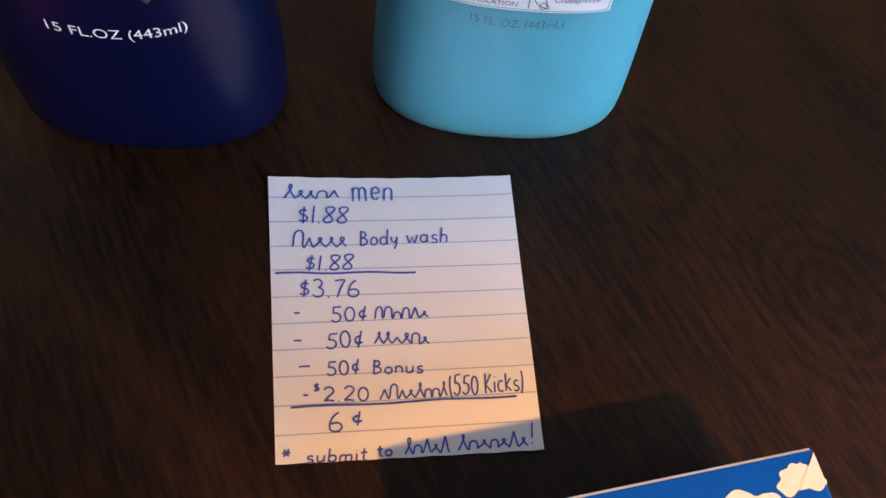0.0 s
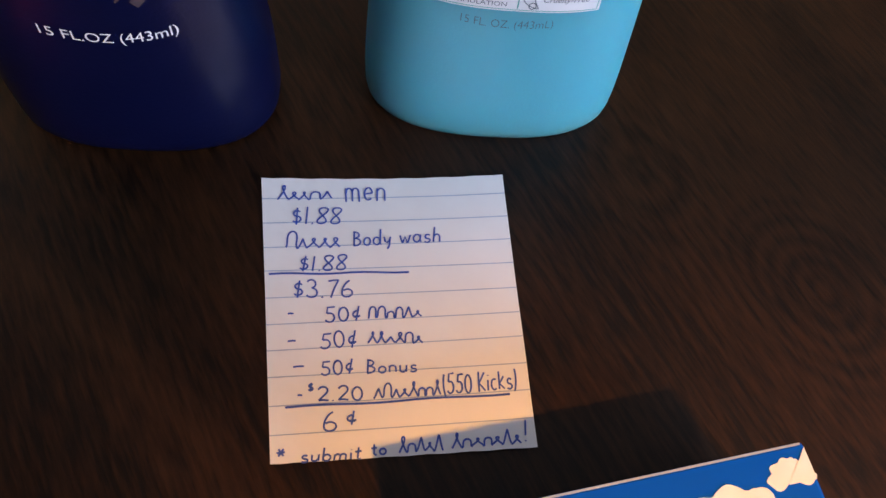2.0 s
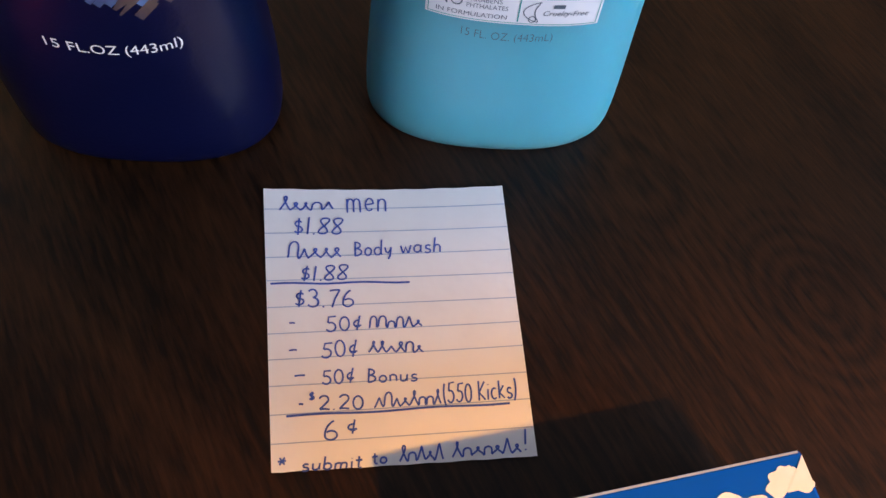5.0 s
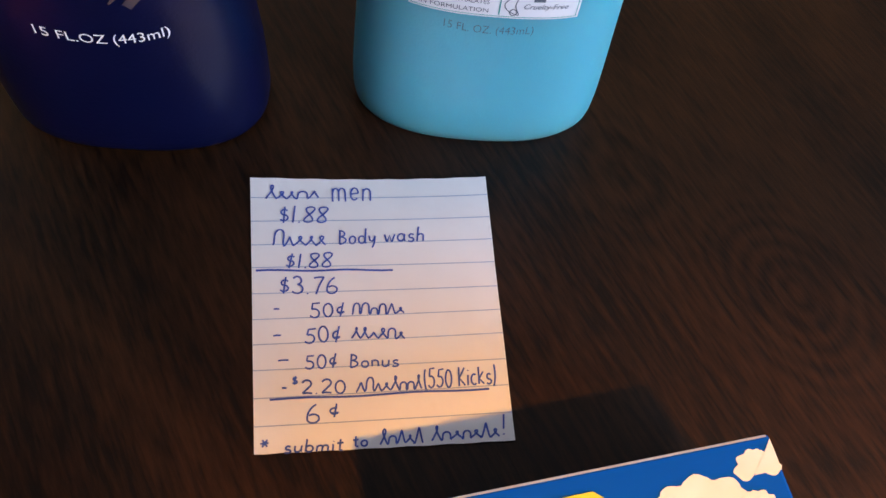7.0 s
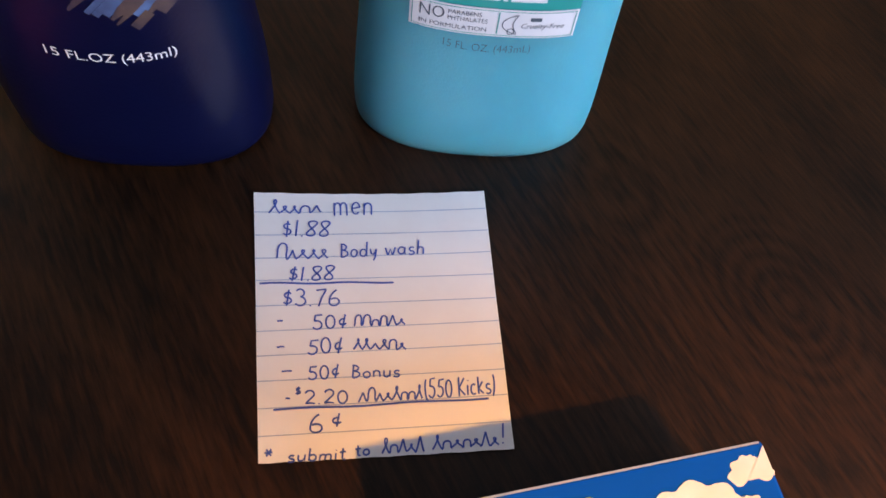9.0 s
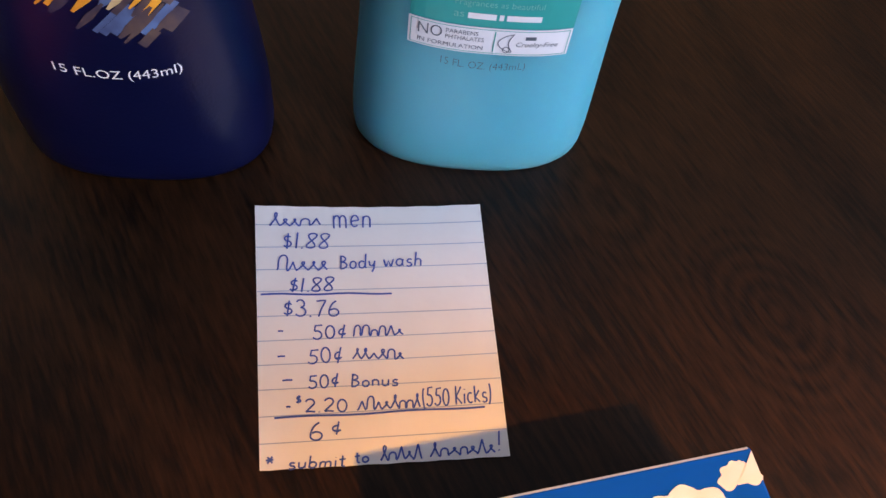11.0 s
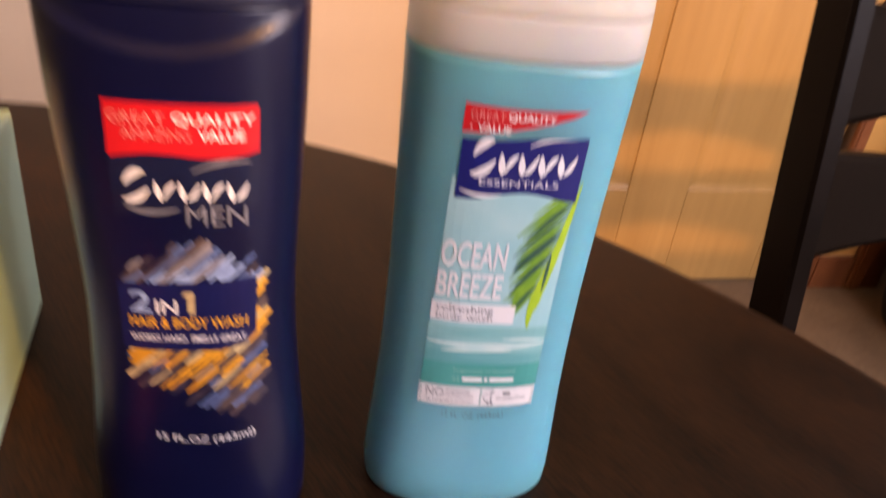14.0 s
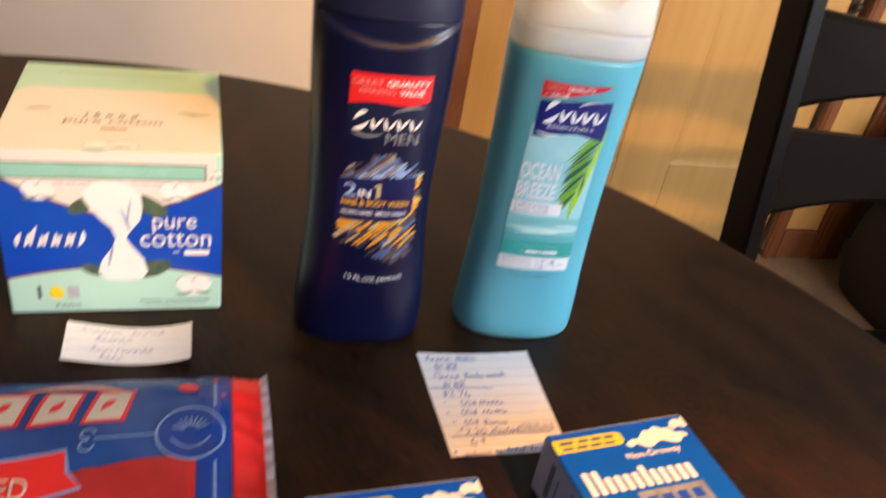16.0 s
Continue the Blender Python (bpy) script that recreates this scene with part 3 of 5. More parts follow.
# ---------- chair ----------
def ladder_chair(m):
    """Ladder-back chair; the seat's back edge lies on y = 0, its front towards -y."""
    c = thing("ladder_back_chair", m, "black-brown wooden ladder-back chair with arched slats", "chair")
    w, sz = 0.44, 0.455

    def rake(z):
        return -0.03 if z < sz else -0.03 + 0.20 * (z - sz)
    part("seat", box_bm(-w / 2 - 0.006, -0.43, sz - 0.028, w / 2 + 0.006, 0.0, sz, 0.009, 3), M_CHAIR, c)
    for s in (-1, 1):
        rings = []
        for k in range(25):
            z = 1.05 * k / 24
            y = rake(z) + (0.04 * (1 - z / sz) if z < sz else 0)
            hw, hd = 0.0125, 0.031
            rings.append([(s * (w / 2 - hw) + p * hw, y + hd + q * hd, z) for p, q in
                          ((-1, -.85), (-.7, -1), (.7, -1), (1, -.85), (1, .85), (.7, 1), (-.7, 1), (-1, .85))])
        part("back_post", loft(rings), M_CHAIR, c)
        part("front_leg", box_bm(s * (w / 2 - 0.03) - 0.02, -0.41, 0, s * (w / 2 - 0.03) + 0.02, -0.37, sz - 0.028, 0.004, 2), M_CHAIR, c)
        part("side_stretcher", box_bm(s * (w / 2 - 0.03) - 0.009, -0.37, 0.17, s * (w / 2 - 0.03) + 0.009, 0.0, 0.20, 0.003), M_CHAIR, c)
    part("front_stretcher", box_bm(-w / 2 + 0.05, -0.40, 0.23, w / 2 - 0.05, -0.38, 0.26, 0.003), M_CHAIR, c)
    for zc, he, hm in SLATS:
        rings = []
        n = 24
        for i in range(n + 1):
            f = i / n
            x = -(w / 2 - 0.022) + f * 2 * (w / 2 - 0.022)
            e = abs(2 * f - 1)
            half = hm + (he - hm) * e ** 1.5
            ring = []
            for p, q in ((-1, -.86), (-.6, -1), (.6, -1), (1, -.86), (1, .86), (.6, 1), (-.6, 1), (-1, .86)):
                z = zc + q * half
                ring.append((x, rake(z) + 0.012 + 0.022 * (1 - e * e) + p * 0.009, z))
            rings.append(ring)
        part("slat", loft(rings), M_CHAIR, c)
    return c


SLATS = [(0.683, 0.055, 0.040), (0.821, 0.0575, 0.038), (0.962, 0.055, 0.032)]
ladder_chair(pose(0.690, 0.530, 0))

# ---------- ottoman on the carpet ----------
def ottoman():
    o = thing("ottoman", pose(1.83, 0.93, 0), "low black fabric ottoman on the carpet", "ottoman")

    def pillow(hx, hy, z0, z1, r):
        rings = []
        for k in range(9):
            f = k / 8
            inset = r * (1 - math.sin(math.pi * min(1, max(0, 0.06 + 0.88 * f))) ** 0.5)
            ring = []
            for i in range(48):
                a = 2 * math.pi * i / 48
                c, s = math.cos(a), math.sin(a)
                ring.append(((hx - inset) * math.copysign(abs(c) ** 0.35, c), (hy - inset) * math.copysign(abs(s) ** 0.35, s), z0 + (z1 - z0) * f))
            rings.append(ring)
        return loft(rings)
    part("base", pillow(0.44, 0.44, 0.0, 0.26, 0.03), M_DARK, o, smooth=True)
    part("cushion", pillow(0.45, 0.45, 0.262, 0.50, 0.06), M_DARK, o, smooth=True)


ottoman()

# ---------- bottles ----------
POWER = 2.5


class Shape:
    """An upright bottle: half widths and half depths by height, and its wrapped front."""

    def __init__(self, widths, depths):
        self.widths, self.depths = widths, depths

    def ring(self, z, n=96, grow=0.0):
        hw, hd = curve_at(self.widths, z) + grow, curve_at(self.depths, z) + grow
        out = []
        for i in range(n):
            a = 2 * math.pi * i / n
            c, s = math.cos(a), math.sin(a)
            out.append((hw * math.copysign(abs(c) ** (2 / POWER), c), hd * math.copysign(abs(s) ** (2 / POWER), s), z))
        return out

    def front(self, u, z, off):
        hw, hd = curve_at(self.widths, z), curve_at(self.depths, z)
        k = min(0.995, abs(u) / hw)
        return Vector((u, -hd * (1 - k ** POWER) ** (1 / POWER) - off, z))

    def body(self, z0, z1, steps, base=True):
        zs = [z0 + (z1 - z0) * i / steps for i in range(steps + 1)]
        rings = [self.ring(z) for z in zs]
        if base:
            foot = [(0.88, 0.0008), (0.93, 0.0), (0.968, 0.0005), (0.988, 0.0018), (0.997, 0.0040)]
            first = self.ring(0.007)
            rings = [[(x * k, y * k, h) for x, y, _ in first] for k, h in foot] + [self.ring(z) for z in zs if z >= 0.007]
        return loft(rings)


def cap_bm(shape, z0, z1, dimple_z):
    """The cap: a lofted shell with a rounded top edge and a thumb hollow under the lid's lip."""
    zs = [z0, z0 + 0.0005] + [z0 + (z1 - z0) * i / 90 for i in range(1, 91)]
    rings = []
    for k, z in enumerate(zs):
        rings.append(shape.ring(z, 260, -0.0004 if k == 0 else 0.0))
    top = shape.ring(z1, 260)
    for k, dz in ((0.985, 0.0009), (0.95, 0.0018), (0.88, 0.0026), (0.7, 0.0032), (0.35, 0.0036)):
        rings.append([(x * k, y * k, z1 + dz) for x, y, _ in top])
    out = []
    for r in rings:
        row = []
        for x, y, z in r:
            if y < 0 and z < dimple_z:
                d = (x / 0.0165) ** 2 + ((dimple_z - z) / 0.0165) ** 2
                if d < 1:
                    y += 0.0046 * smoothstep(0.0, 0.75, 1 - d)
            row.append((x, y, z))
        out.append(row)
    return loft(out)


def lid_bm(shape, z0, z1):
    """The hinged lid: a proud tongue over the front and top of the cap."""
    half = 0.0195
    rings = []
    for k in range(21):
        u = -half + 2 * half * k / 20
        edge = 0.0006 if k in (0, 20) else 0.0
        outer = [shape.front(u, z0 + (z1 - z0) * i / 4, 0.0011 - edge) for i in range(5)]
        yf = shape.front(u, z1, 0).y
        outer += [Vector((u, yf * t - 0.0004 * (t > 0.9), z1 + h - edge)) for t, h in ((0.99, 0.0014), (0.95, 0.0026), (0.86, 0.0036), (0.65, 0.0043), (0.3, 0.0047), (0.0, 0.0048), (-0.35, 0.0046))]
        inner = [Vector((u, yf * -0.35, z1 - 0.002)), Vector((u, yf * 0.8, z1 - 0.002)), Vector((u, yf * 0.85, z0))]
        rings.append(outer + inner)
    return loft(rings)


BLUE = Shape([(0.0, 0.0385), (0.007, 0.0390), (0.027, 0.0390), (0.062, 0.0362), (0.097, 0.0345), (0.130, 0.0355), (0.161, 0.0372), (0.190, 0.0380), (0.203, 0.0380), (0.22, 0.0368), (0.233, 0.0345), (0.24, 0.033)],
             [(0.0, 0.0240), (0.03, 0.0242), (0.097, 0.0224), (0.161, 0.0235), (0.20, 0.0242), (0.233, 0.0215), (0.24, 0.021)])
AQUA = Shape([(0.0, 0.0394), (0.007, 0.0397), (0.017, 0.0394), (0.056, 0.0373), (0.094, 0.0367), (0.130, 0.0371), (0.162, 0.0380), (0.192, 0.0387), (0.205, 0.0384), (0.222, 0.0366), (0.236, 0.0336), (0.243, 0.0318)],
             [(0.0, 0.0242), (0.03, 0.0242), (0.097, 0.0224), (0.161, 0.0235), (0.20, 0.0242), (0.236, 0.0210), (0.243, 0.0205)])


def streaks(rng, lanes, span, pitch, colours, parent, layer, surface, limit):
    """Slanted brush streaks laid in lanes, each lane a row of stepped strokes, gathered by colour."""
    heaps = {}
    d, p = (0.707, 0.707), (0.707, -0.707)
    for k in range(lanes):
        at = (k - lanes / 2) * pitch
        s = -span + rng.uniform(0, 0.004)
        while s < span:
            n = rng.uniform(0.006, 0.020)
            mid = (p[0] * at + d[0] * (s + n / 2), 0.092 + p[1] * at + d[1] * (s + n / 2))
            shade = limit(*mid)
            if shade > 0 and rng.random() < 0.5 + shade:
                c = rng.choice(colours[0] if shade > rng.uniform(0.45, 0.9) else colours[1] if shade > rng.uniform(0.1, 0.5) else (5, 5, 1))
                pts = [(p[0] * at + d[0] * (s + n * t), 0.092 + p[1] * at + d[1] * (s + n * t)) for t in (0, 0.33, 0.66, 1)]
                pts = [q for q in pts if limit(*q) > 0]
                if len(pts) > 1:
                    heaps.setdefault(c, []).append(stroke(pts, pitch * rng.uniform(0.7, 1.7), rng.random() < 0.35))
            s += n * rng.uniform(0.8, 1.05)
    for k, (c, shapes) in enumerate(sorted(heaps.items())):
        tagged(printed("streak_print", shapes, M_STREAK[c], parent, surface, layer + k * 0.2, step=0.004), kind="stuff")


def blue_bottle(m):
    b = thing("body_wash_bottle", m, "navy-blue plastic two-in-one wash bottle with flip cap", "bottle", group="wash bottles")
    hull = BLUE.body(0.0, 0.2005, 150)
    for v in hull.verts:
        if v.co.y < 0 and v.co.z > 0.18 and abs(v.co.x) < 0.0355:
            rim = 0.1985 - 0.0115 * (1 - (v.co.x / 0.0355) ** 2)
            v.co.y += 0.0019 * smoothstep(rim - 0.0004, rim + 0.0028, v.co.z)
    part("body", hull, M_NAVY, b, smooth=True)
    cap = part("cap", cap_bm(BLUE, 0.2012, 0.2335, 0.2292), M_NAVYCAP, b, "matt navy flip-top cap", smooth=True)
    part("lid", lid_bm(BLUE, 0.2298, 0.2335), M_NAVYCAP, cap)

    def S(u, z, off):
        return BLUE.front(u + 0.0018 + 0.0113 * max(0.0, z - 0.03), z - 0.002 - 0.002 * smoothstep(0.07, 0.13, z), off)
    lab = printed("label", poly([(-0.021, 0.178), (0.021, 0.178)] + [(0.021 - 0.042 * i / 14, 0.1635 - 0.0028 * i / 14 - 0.0012 * math.sin(6.28 * i / 14)) for i in range(15)]), M_RED, b, S, 2, "red banner over a dark logo panel", 0.003)
    printed("panel", poly([(-0.021 + 0.042 * i / 14, 0.1604 + 0.0028 * i / 14 + 0.0012 * math.sin(6.28 * i / 14)) for i in range(15)]
            + [(0.021 - 0.042 * i / 14, 0.1465 - 0.0055 * i / 14 - 0.001 * math.sin(6.28 * i / 14)) for i in range(15)]), M_BLACKNAVY, lab, S, 2, step=0.003)
    printed("lettering", [lettering("GREAT", -0.020, 0.1716, -0.0045, 0.1750, -0.018), lettering("AMAZING", -0.0165, 0.1672, 0.0022, 0.1702, -0.018)], M_PINK, lab, S, 4, step=0.004)
    printed("lettering", [lettering("QUALITY", -0.0025, 0.1716, 0.0200, 0.1752, 0.02), lettering("VALUE", 0.0044, 0.1672, 0.0172, 0.1704, 0.02)], M_WHITE, lab, S, 4, step=0.004)
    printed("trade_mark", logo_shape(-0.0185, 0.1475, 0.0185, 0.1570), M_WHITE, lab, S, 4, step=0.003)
    printed("swoosh", [stroke(bow(0.002, 0.1572, 0.0188, 0.1604, 0.0016), 0.0016, True)], M_SILVER, lab, S, 4, step=0.003)
    printed("swoosh", [stroke(bow(-0.0178, 0.1452, -0.002, 0.1452, -0.0016), 0.0016, True)], M_SILVER, lab, S, 4, step=0.003)
    printed("lettering", lettering("MEN", 0.0, 0.1395, 0.0176, 0.1458, 0.0), M_SILVER, b, S, 5, step=0.004)
    rng = random.Random(5)
    def ice(u, z):
        if not (-0.0225 < u < 0.0225 and 0.116 < z < 0.1345):
            return 0.0
        return max(0.0, 1.15 - (z - 0.117) / (0.0135 + 0.004 * math.sin(u * 210 + 1)))

    def gold(u, z):
        if not (-0.0225 < u < 0.0245) or z > 0.0985 and not (u > 0.0165 and z < 0.1215):
            return 0.0
        if z > 0.0985:
            return 0.9
        floor_z = 0.0745 - 0.45 * (u + 0.0225) if u < 0.012 else 0.0590 + 0.9 * (u - 0.012)
        return min(1.0, max(0.0, (z - floor_z) / 0.026))
    streaks(rng, 46, 0.06, 0.00165, ((0, 0, 2, 1), (1, 2, 5)), b, 1.5, S, ice)
    streaks(rng, 44, 0.06, 0.00175, ((3, 3, 4, 3, 3, 5), (4, 2, 5, 3, 1, 3)), b, 1.5, S, gold)
    pan = printed("name_panel", poly([(-0.0225, 0.0902), (0.009, 0.0902), (0.0170, 0.0925), (0.0200, 0.0965), (0.0202, 0.1195), (-0.0225, 0.1170)]), M_PANEL, b, S, 4, "dark blue panel with white and gold lettering", 0.003)
    printed("lettering", lettering("2", -0.0190, 0.1059, -0.0122, 0.1146, 0.02), M_STREAK[0], pan, S, 6, step=0.004)
    printed("lettering", lettering("IN", -0.0110, 0.1059, -0.0042, 0.1110, 0.015), M_WHITE, pan, S, 6, step=0.004)
    printed("lettering", [rect(-0.0012, 0.1059, 0.0011, 0.1146), poly([(-0.0030, 0.1128), (-0.0013, 0.1128), (-0.0013, 0.1146), (-0.0018, 0.1146)])], M_STREAK[4], pan, S, 6, step=0.004)
    printed("lettering", lettering("HAIR & BODY WASH", -0.0195, 0.1000, 0.0174, 0.1042, 0.012), M_ORANGE, pan, S, 6, step=0.004)
    printed("lettering", lettering("WORKS HARD. SMELLS GREAT.", -0.0195, 0.0942, 0.0174, 0.0968, 0.01), M_WHITE, pan, S, 6, step=0.004)
    printed("volume_lettering", arched("15 FL.OZ (443ml)", -0.0134, 0.0503, 0.0196, 0.0543, -0.0020), M_WHITE, b, S, 2, step=0.004)
    return b


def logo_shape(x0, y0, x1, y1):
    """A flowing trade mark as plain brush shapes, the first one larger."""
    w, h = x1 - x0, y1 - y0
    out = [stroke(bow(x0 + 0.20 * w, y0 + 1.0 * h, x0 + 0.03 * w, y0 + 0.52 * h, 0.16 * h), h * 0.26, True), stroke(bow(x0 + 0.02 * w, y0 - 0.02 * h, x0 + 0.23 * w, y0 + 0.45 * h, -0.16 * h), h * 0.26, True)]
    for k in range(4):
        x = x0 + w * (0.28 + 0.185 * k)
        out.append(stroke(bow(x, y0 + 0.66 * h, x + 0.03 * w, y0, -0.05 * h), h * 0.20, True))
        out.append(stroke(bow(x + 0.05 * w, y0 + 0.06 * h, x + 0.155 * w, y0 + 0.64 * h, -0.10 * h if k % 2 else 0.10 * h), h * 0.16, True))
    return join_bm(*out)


def arched(body, x0, y0, x1, y1, sag, offset=0.0):
    bm = lettering(body, x0, y0, x1, y1, offset)
    for v in bm.verts:
        f = (v.co.x - x0) / (x1 - x0)
        v.co.y += sag * 4 * f * (1 - f)
    return bm


def frond(x0, z0, x1, z1):
    """A palm frond: leaflets hung along a rib."""
    green, lime, deep = [], [], []
    rng = random.Random(3)
    for i in range(24):
        f = i / 23
        rx, rz = x1 - 0.001 + (x0 + 0.012 - x1) * f * 0.55, z1 - 0.002 - (z1 - z0) * f * 0.58
        for side in (0, 1):
            n = (0.021 - 0.006 * f) * rng.uniform(0.75, 1.15)
            ang = (math.pi + 0.55 + 0.35 * f) if side == 0 else (-math.pi / 2 - 0.12 + 0.1 * f)
            pts = []
            for k in range(8):
                t = k / 7
                px, pz = rx + math.cos(ang) * n * t, rz + math.sin(ang) * n * t - 0.003 * t * t
                pts.append((min(px, x1 + 0.002), pz))
            (deep if rng.random() < 0.22 else green if side == 0 else lime).append(stroke(pts, rng.uniform(0.0009, 0.0019), True))
    return green, lime, deep


def aqua_bottle(m):
    b = thing("body_wash_bottle", m, "translucent aqua body wash bottle with frosted flip cap", "bottle", group="wash bottles")
    part("body", AQUA.body(0.0, 0.1895, 60), M_CYAN, b, "aqua gel filling to below the shoulder", smooth=True)
    part("shoulder", AQUA.body(0.1897, 0.2030, 8, False), M_MILK, b, "frosted empty shoulder", smooth=True)
    cap = part("cap", cap_bm(AQUA, 0.2036, 0.2365, 0.2302), M_MILK, b, "frosted white flip-top cap", smooth=True)
    part("lid", lid_bm(AQUA, 0.2308, 0.2365), M_MILK, cap)
    part("spout", lathe([(0.001, 0.2045), (0.013, 0.2045), (0.013, 0.212), (0.0075, 0.2135), (0.0065, 0.233), (0.001, 0.233)], 32), M_MILK, cap, smooth=True)

    def S(u, z, off):
        return AQUA.front(u - 0.0012, z - 0.002 * smoothstep(0.085, 0.10, z) * smoothstep(0.142, 0.128, z) - 0.003 * smoothstep(0.165, 0.17, z), off)
    # u runs from the label's middle
    flag = printed("flag", poly([(-0.0195, 0.1675), (-0.0195, 0.1785)] + [(-0.0195 + 0.0395 * i / 10, 0.1785 - 0.0006 * math.sin(3.14 * i / 10)) for i in range(1, 11)]
                   + [(0.020 - 0.0395 * i / 10, 0.1785 - 0.011 * (i / 10) ** 0.7) for i in range(1, 10)]), M_RED, b, S, 2, "red pointed flag", 0.003)
    printed("lettering", [lettering("GREAT", -0.0175, 0.1738, -0.0068, 0.1765, -0.018)], M_PINK, flag, S, 4, step=0.004)
    printed("lettering", [lettering("QUALITY", -0.0060, 0.1738, 0.0095, 0.1766, 0.02), lettering("VALUE", -0.0150, 0.1697, -0.0045, 0.1722, 0.02), disc(-0.0170, 0.1710, 0.0004, 0.0004, 8)], M_WHITE, flag, S, 4, step=0.004)
    pic = printed("label", poly([(-0.0215, 0.0705), (0.0225, 0.0705), (0.0225, 0.150), (-0.0205, 0.150)]), M_SKYPRINT, b, S, 1, "pale sea picture label", 0.003)
    printed("logo_panel", poly([(-0.0190 + 0.0412 * i / 14, 0.1640 + 0.0030 * smoothstep(0.2, 0.8, i / 14)) for i in range(15)]
            + [(0.0222 - 0.0412 * i / 14, 0.1445 - 0.0018 * math.sin(6.28 * (1 - i / 14 + 0.2))) for i in range(15)]), M_NAVYPRINT, b, S, 3, "royal blue waved logo panel", 0.003)
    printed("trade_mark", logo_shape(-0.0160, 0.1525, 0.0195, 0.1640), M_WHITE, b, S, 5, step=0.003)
    printed("lettering", lettering("ESSENTIALS", -0.0120, 0.1486, 0.0145, 0.1507, 0.0), M_WHITE, b, S, 5, step=0.004)
    printed("swoosh", [stroke(bow(0.0025, 0.1630, 0.0175, 0.1662, 0.0013), 0.0013, True), stroke(bow(-0.018, 0.1462, -0.004, 0.1455, -0.0013), 0.0013, True)], M_WHITE, b, S, 5, step=0.003)
    green, lime, deep = frond(-0.005, 0.080, 0.0245, 0.152)
    printed("frond_print", green, M_GREEN, pic, S, 2.0, step=0.004)
    printed("frond_print", lime, M_LIME, pic, S, 2.3, step=0.004)
    printed("frond_print", deep, M_DEEPGREEN, pic, S, 2.6, step=0.004)
    printed("lettering", [lettering("OCEAN", -0.0205, 0.1180, 0.0020, 0.1285, 0.018), lettering("BREEZE", -0.0208, 0.1055, 0.0022, 0.1158, 0.018)], M_WHITE, pic, S, 3, step=0.004)
    band = printed("band", rect(-0.0215, 0.0945, 0.0085, 0.1030), M_WHITE, pic, S, 3, "white name band", 0.003)
    printed("lettering", [lettering("refreshing", -0.0195, 0.0985, 0.0005, 0.1023, -0.01), lettering("body wash", -0.0195, 0.0948, 0.0005, 0.0985, -0.014)], M_GREYINK, band, S, 5, step=0.004)
    printed("sea", rect(-0.0218, 0.0705, 0.0225, 0.0925), M_SEA, pic, S, 1.6, step=0.003)
    printed("foam", [stroke(bow(-0.0215, 0.0835, 0.0225, 0.0835, -0.0008), 0.0030, True), stroke(bow(-0.016, 0.0800, 0.010, 0.0808, 0.0006), 0.0020, True), stroke(bow(0.006, 0.0860, 0.022, 0.0850, 0.0005), 0.0014, True)], M_FOAM, pic, S, 2, step=0.003)
    teal = printed("teal_band", rect(-0.0220, 0.0640, 0.0225, 0.0745), M_TEAL, pic, S, 2.4, step=0.003)
    printed("lettering", [lettering("Fragrances as beautiful", -0.0105, 0.0702, 0.0130, 0.0727, -0.01), lettering("as", -0.0105, 0.0668, -0.0078, 0.0684, -0.01)], M_MINT, teal, S, 4, step=0.004)
    printed("trade_name_bar", [rect(-0.0068, 0.0666, 0.0008, 0.0685), rect(0.0016, 0.0666, 0.0028, 0.0685), rect(0.0036, 0.0666, 0.0130, 0.0685)], M_WHITE, teal, S, 4, step=0.004, each=True)
    box = printed("claims_box", rect(-0.0222, 0.0545, 0.0225, 0.0638), M_WHITE, b, S, 2.6, "white claims box with fine grey print", 0.003)
    printed("frame_line", [rect(-0.0216, 0.0550, -0.0214, 0.0633), rect(0.0217, 0.0550, 0.0219, 0.0633), rect(-0.0216, 0.0631, 0.0219, 0.0633), rect(-0.0216, 0.0550, 0.0219, 0.0552), rect(0.0012, 0.0556, 0.0015, 0.0628)], M_TEAL, box, S, 4, step=0.003)
    printed("lettering", [lettering("NO", -0.0195, 0.0588, -0.0130, 0.0625, -0.01), lettering("PARABENS", -0.0120, 0.0608, -0.0032, 0.0622, -0.005), lettering("PHTHALATES", -0.0120, 0.0588, -0.0015, 0.0602, -0.005),
                          lettering("IN FORMULATION", -0.0195, 0.0560, -0.0015, 0.0574, -0.005), lettering("Cruelty-Free", 0.0076, 0.0574, 0.0192, 0.0596, -0.005, 0.25)], M_GREYINK, box, S, 4, step=0.004)
    ears = [stroke([(0.0048 + 0.0016 * math.sin(a) + 0.0012 * math.cos(2 * a) + 0.0006 * a / 6, 0.0590 + 0.0032 * math.cos(a)) for a in (6.28 * i / 24 for i in range(25))], 0.00025),
            stroke([(0.0050 + 0.0009 * math.cos(a), 0.0566 + 0.0010 * math.sin(a)) for a in (6.28 * i / 16 for i in range(17))], 0.00025), rect(0.0098, 0.0603, 0.0128, 0.0615)]
    printed("emblem", ears, M_GREYINK, box, S, 4, step=0.004)
    printed("volume_lettering", arched("15 FL. OZ. (443mL)", -0.0125, 0.0485, 0.0115, 0.0520, -0.0008, -0.012), M_GREYINK, b, S, 2, step=0.004)
    return b


blue_bottle(pose(-0.0852, 0.1705, TZ + 0.0002, 0, -0.65, -4.0))
aqua_bottle(pose(0.0196, 0.1745, TZ + 0.0002, 0, 0, -4.5))


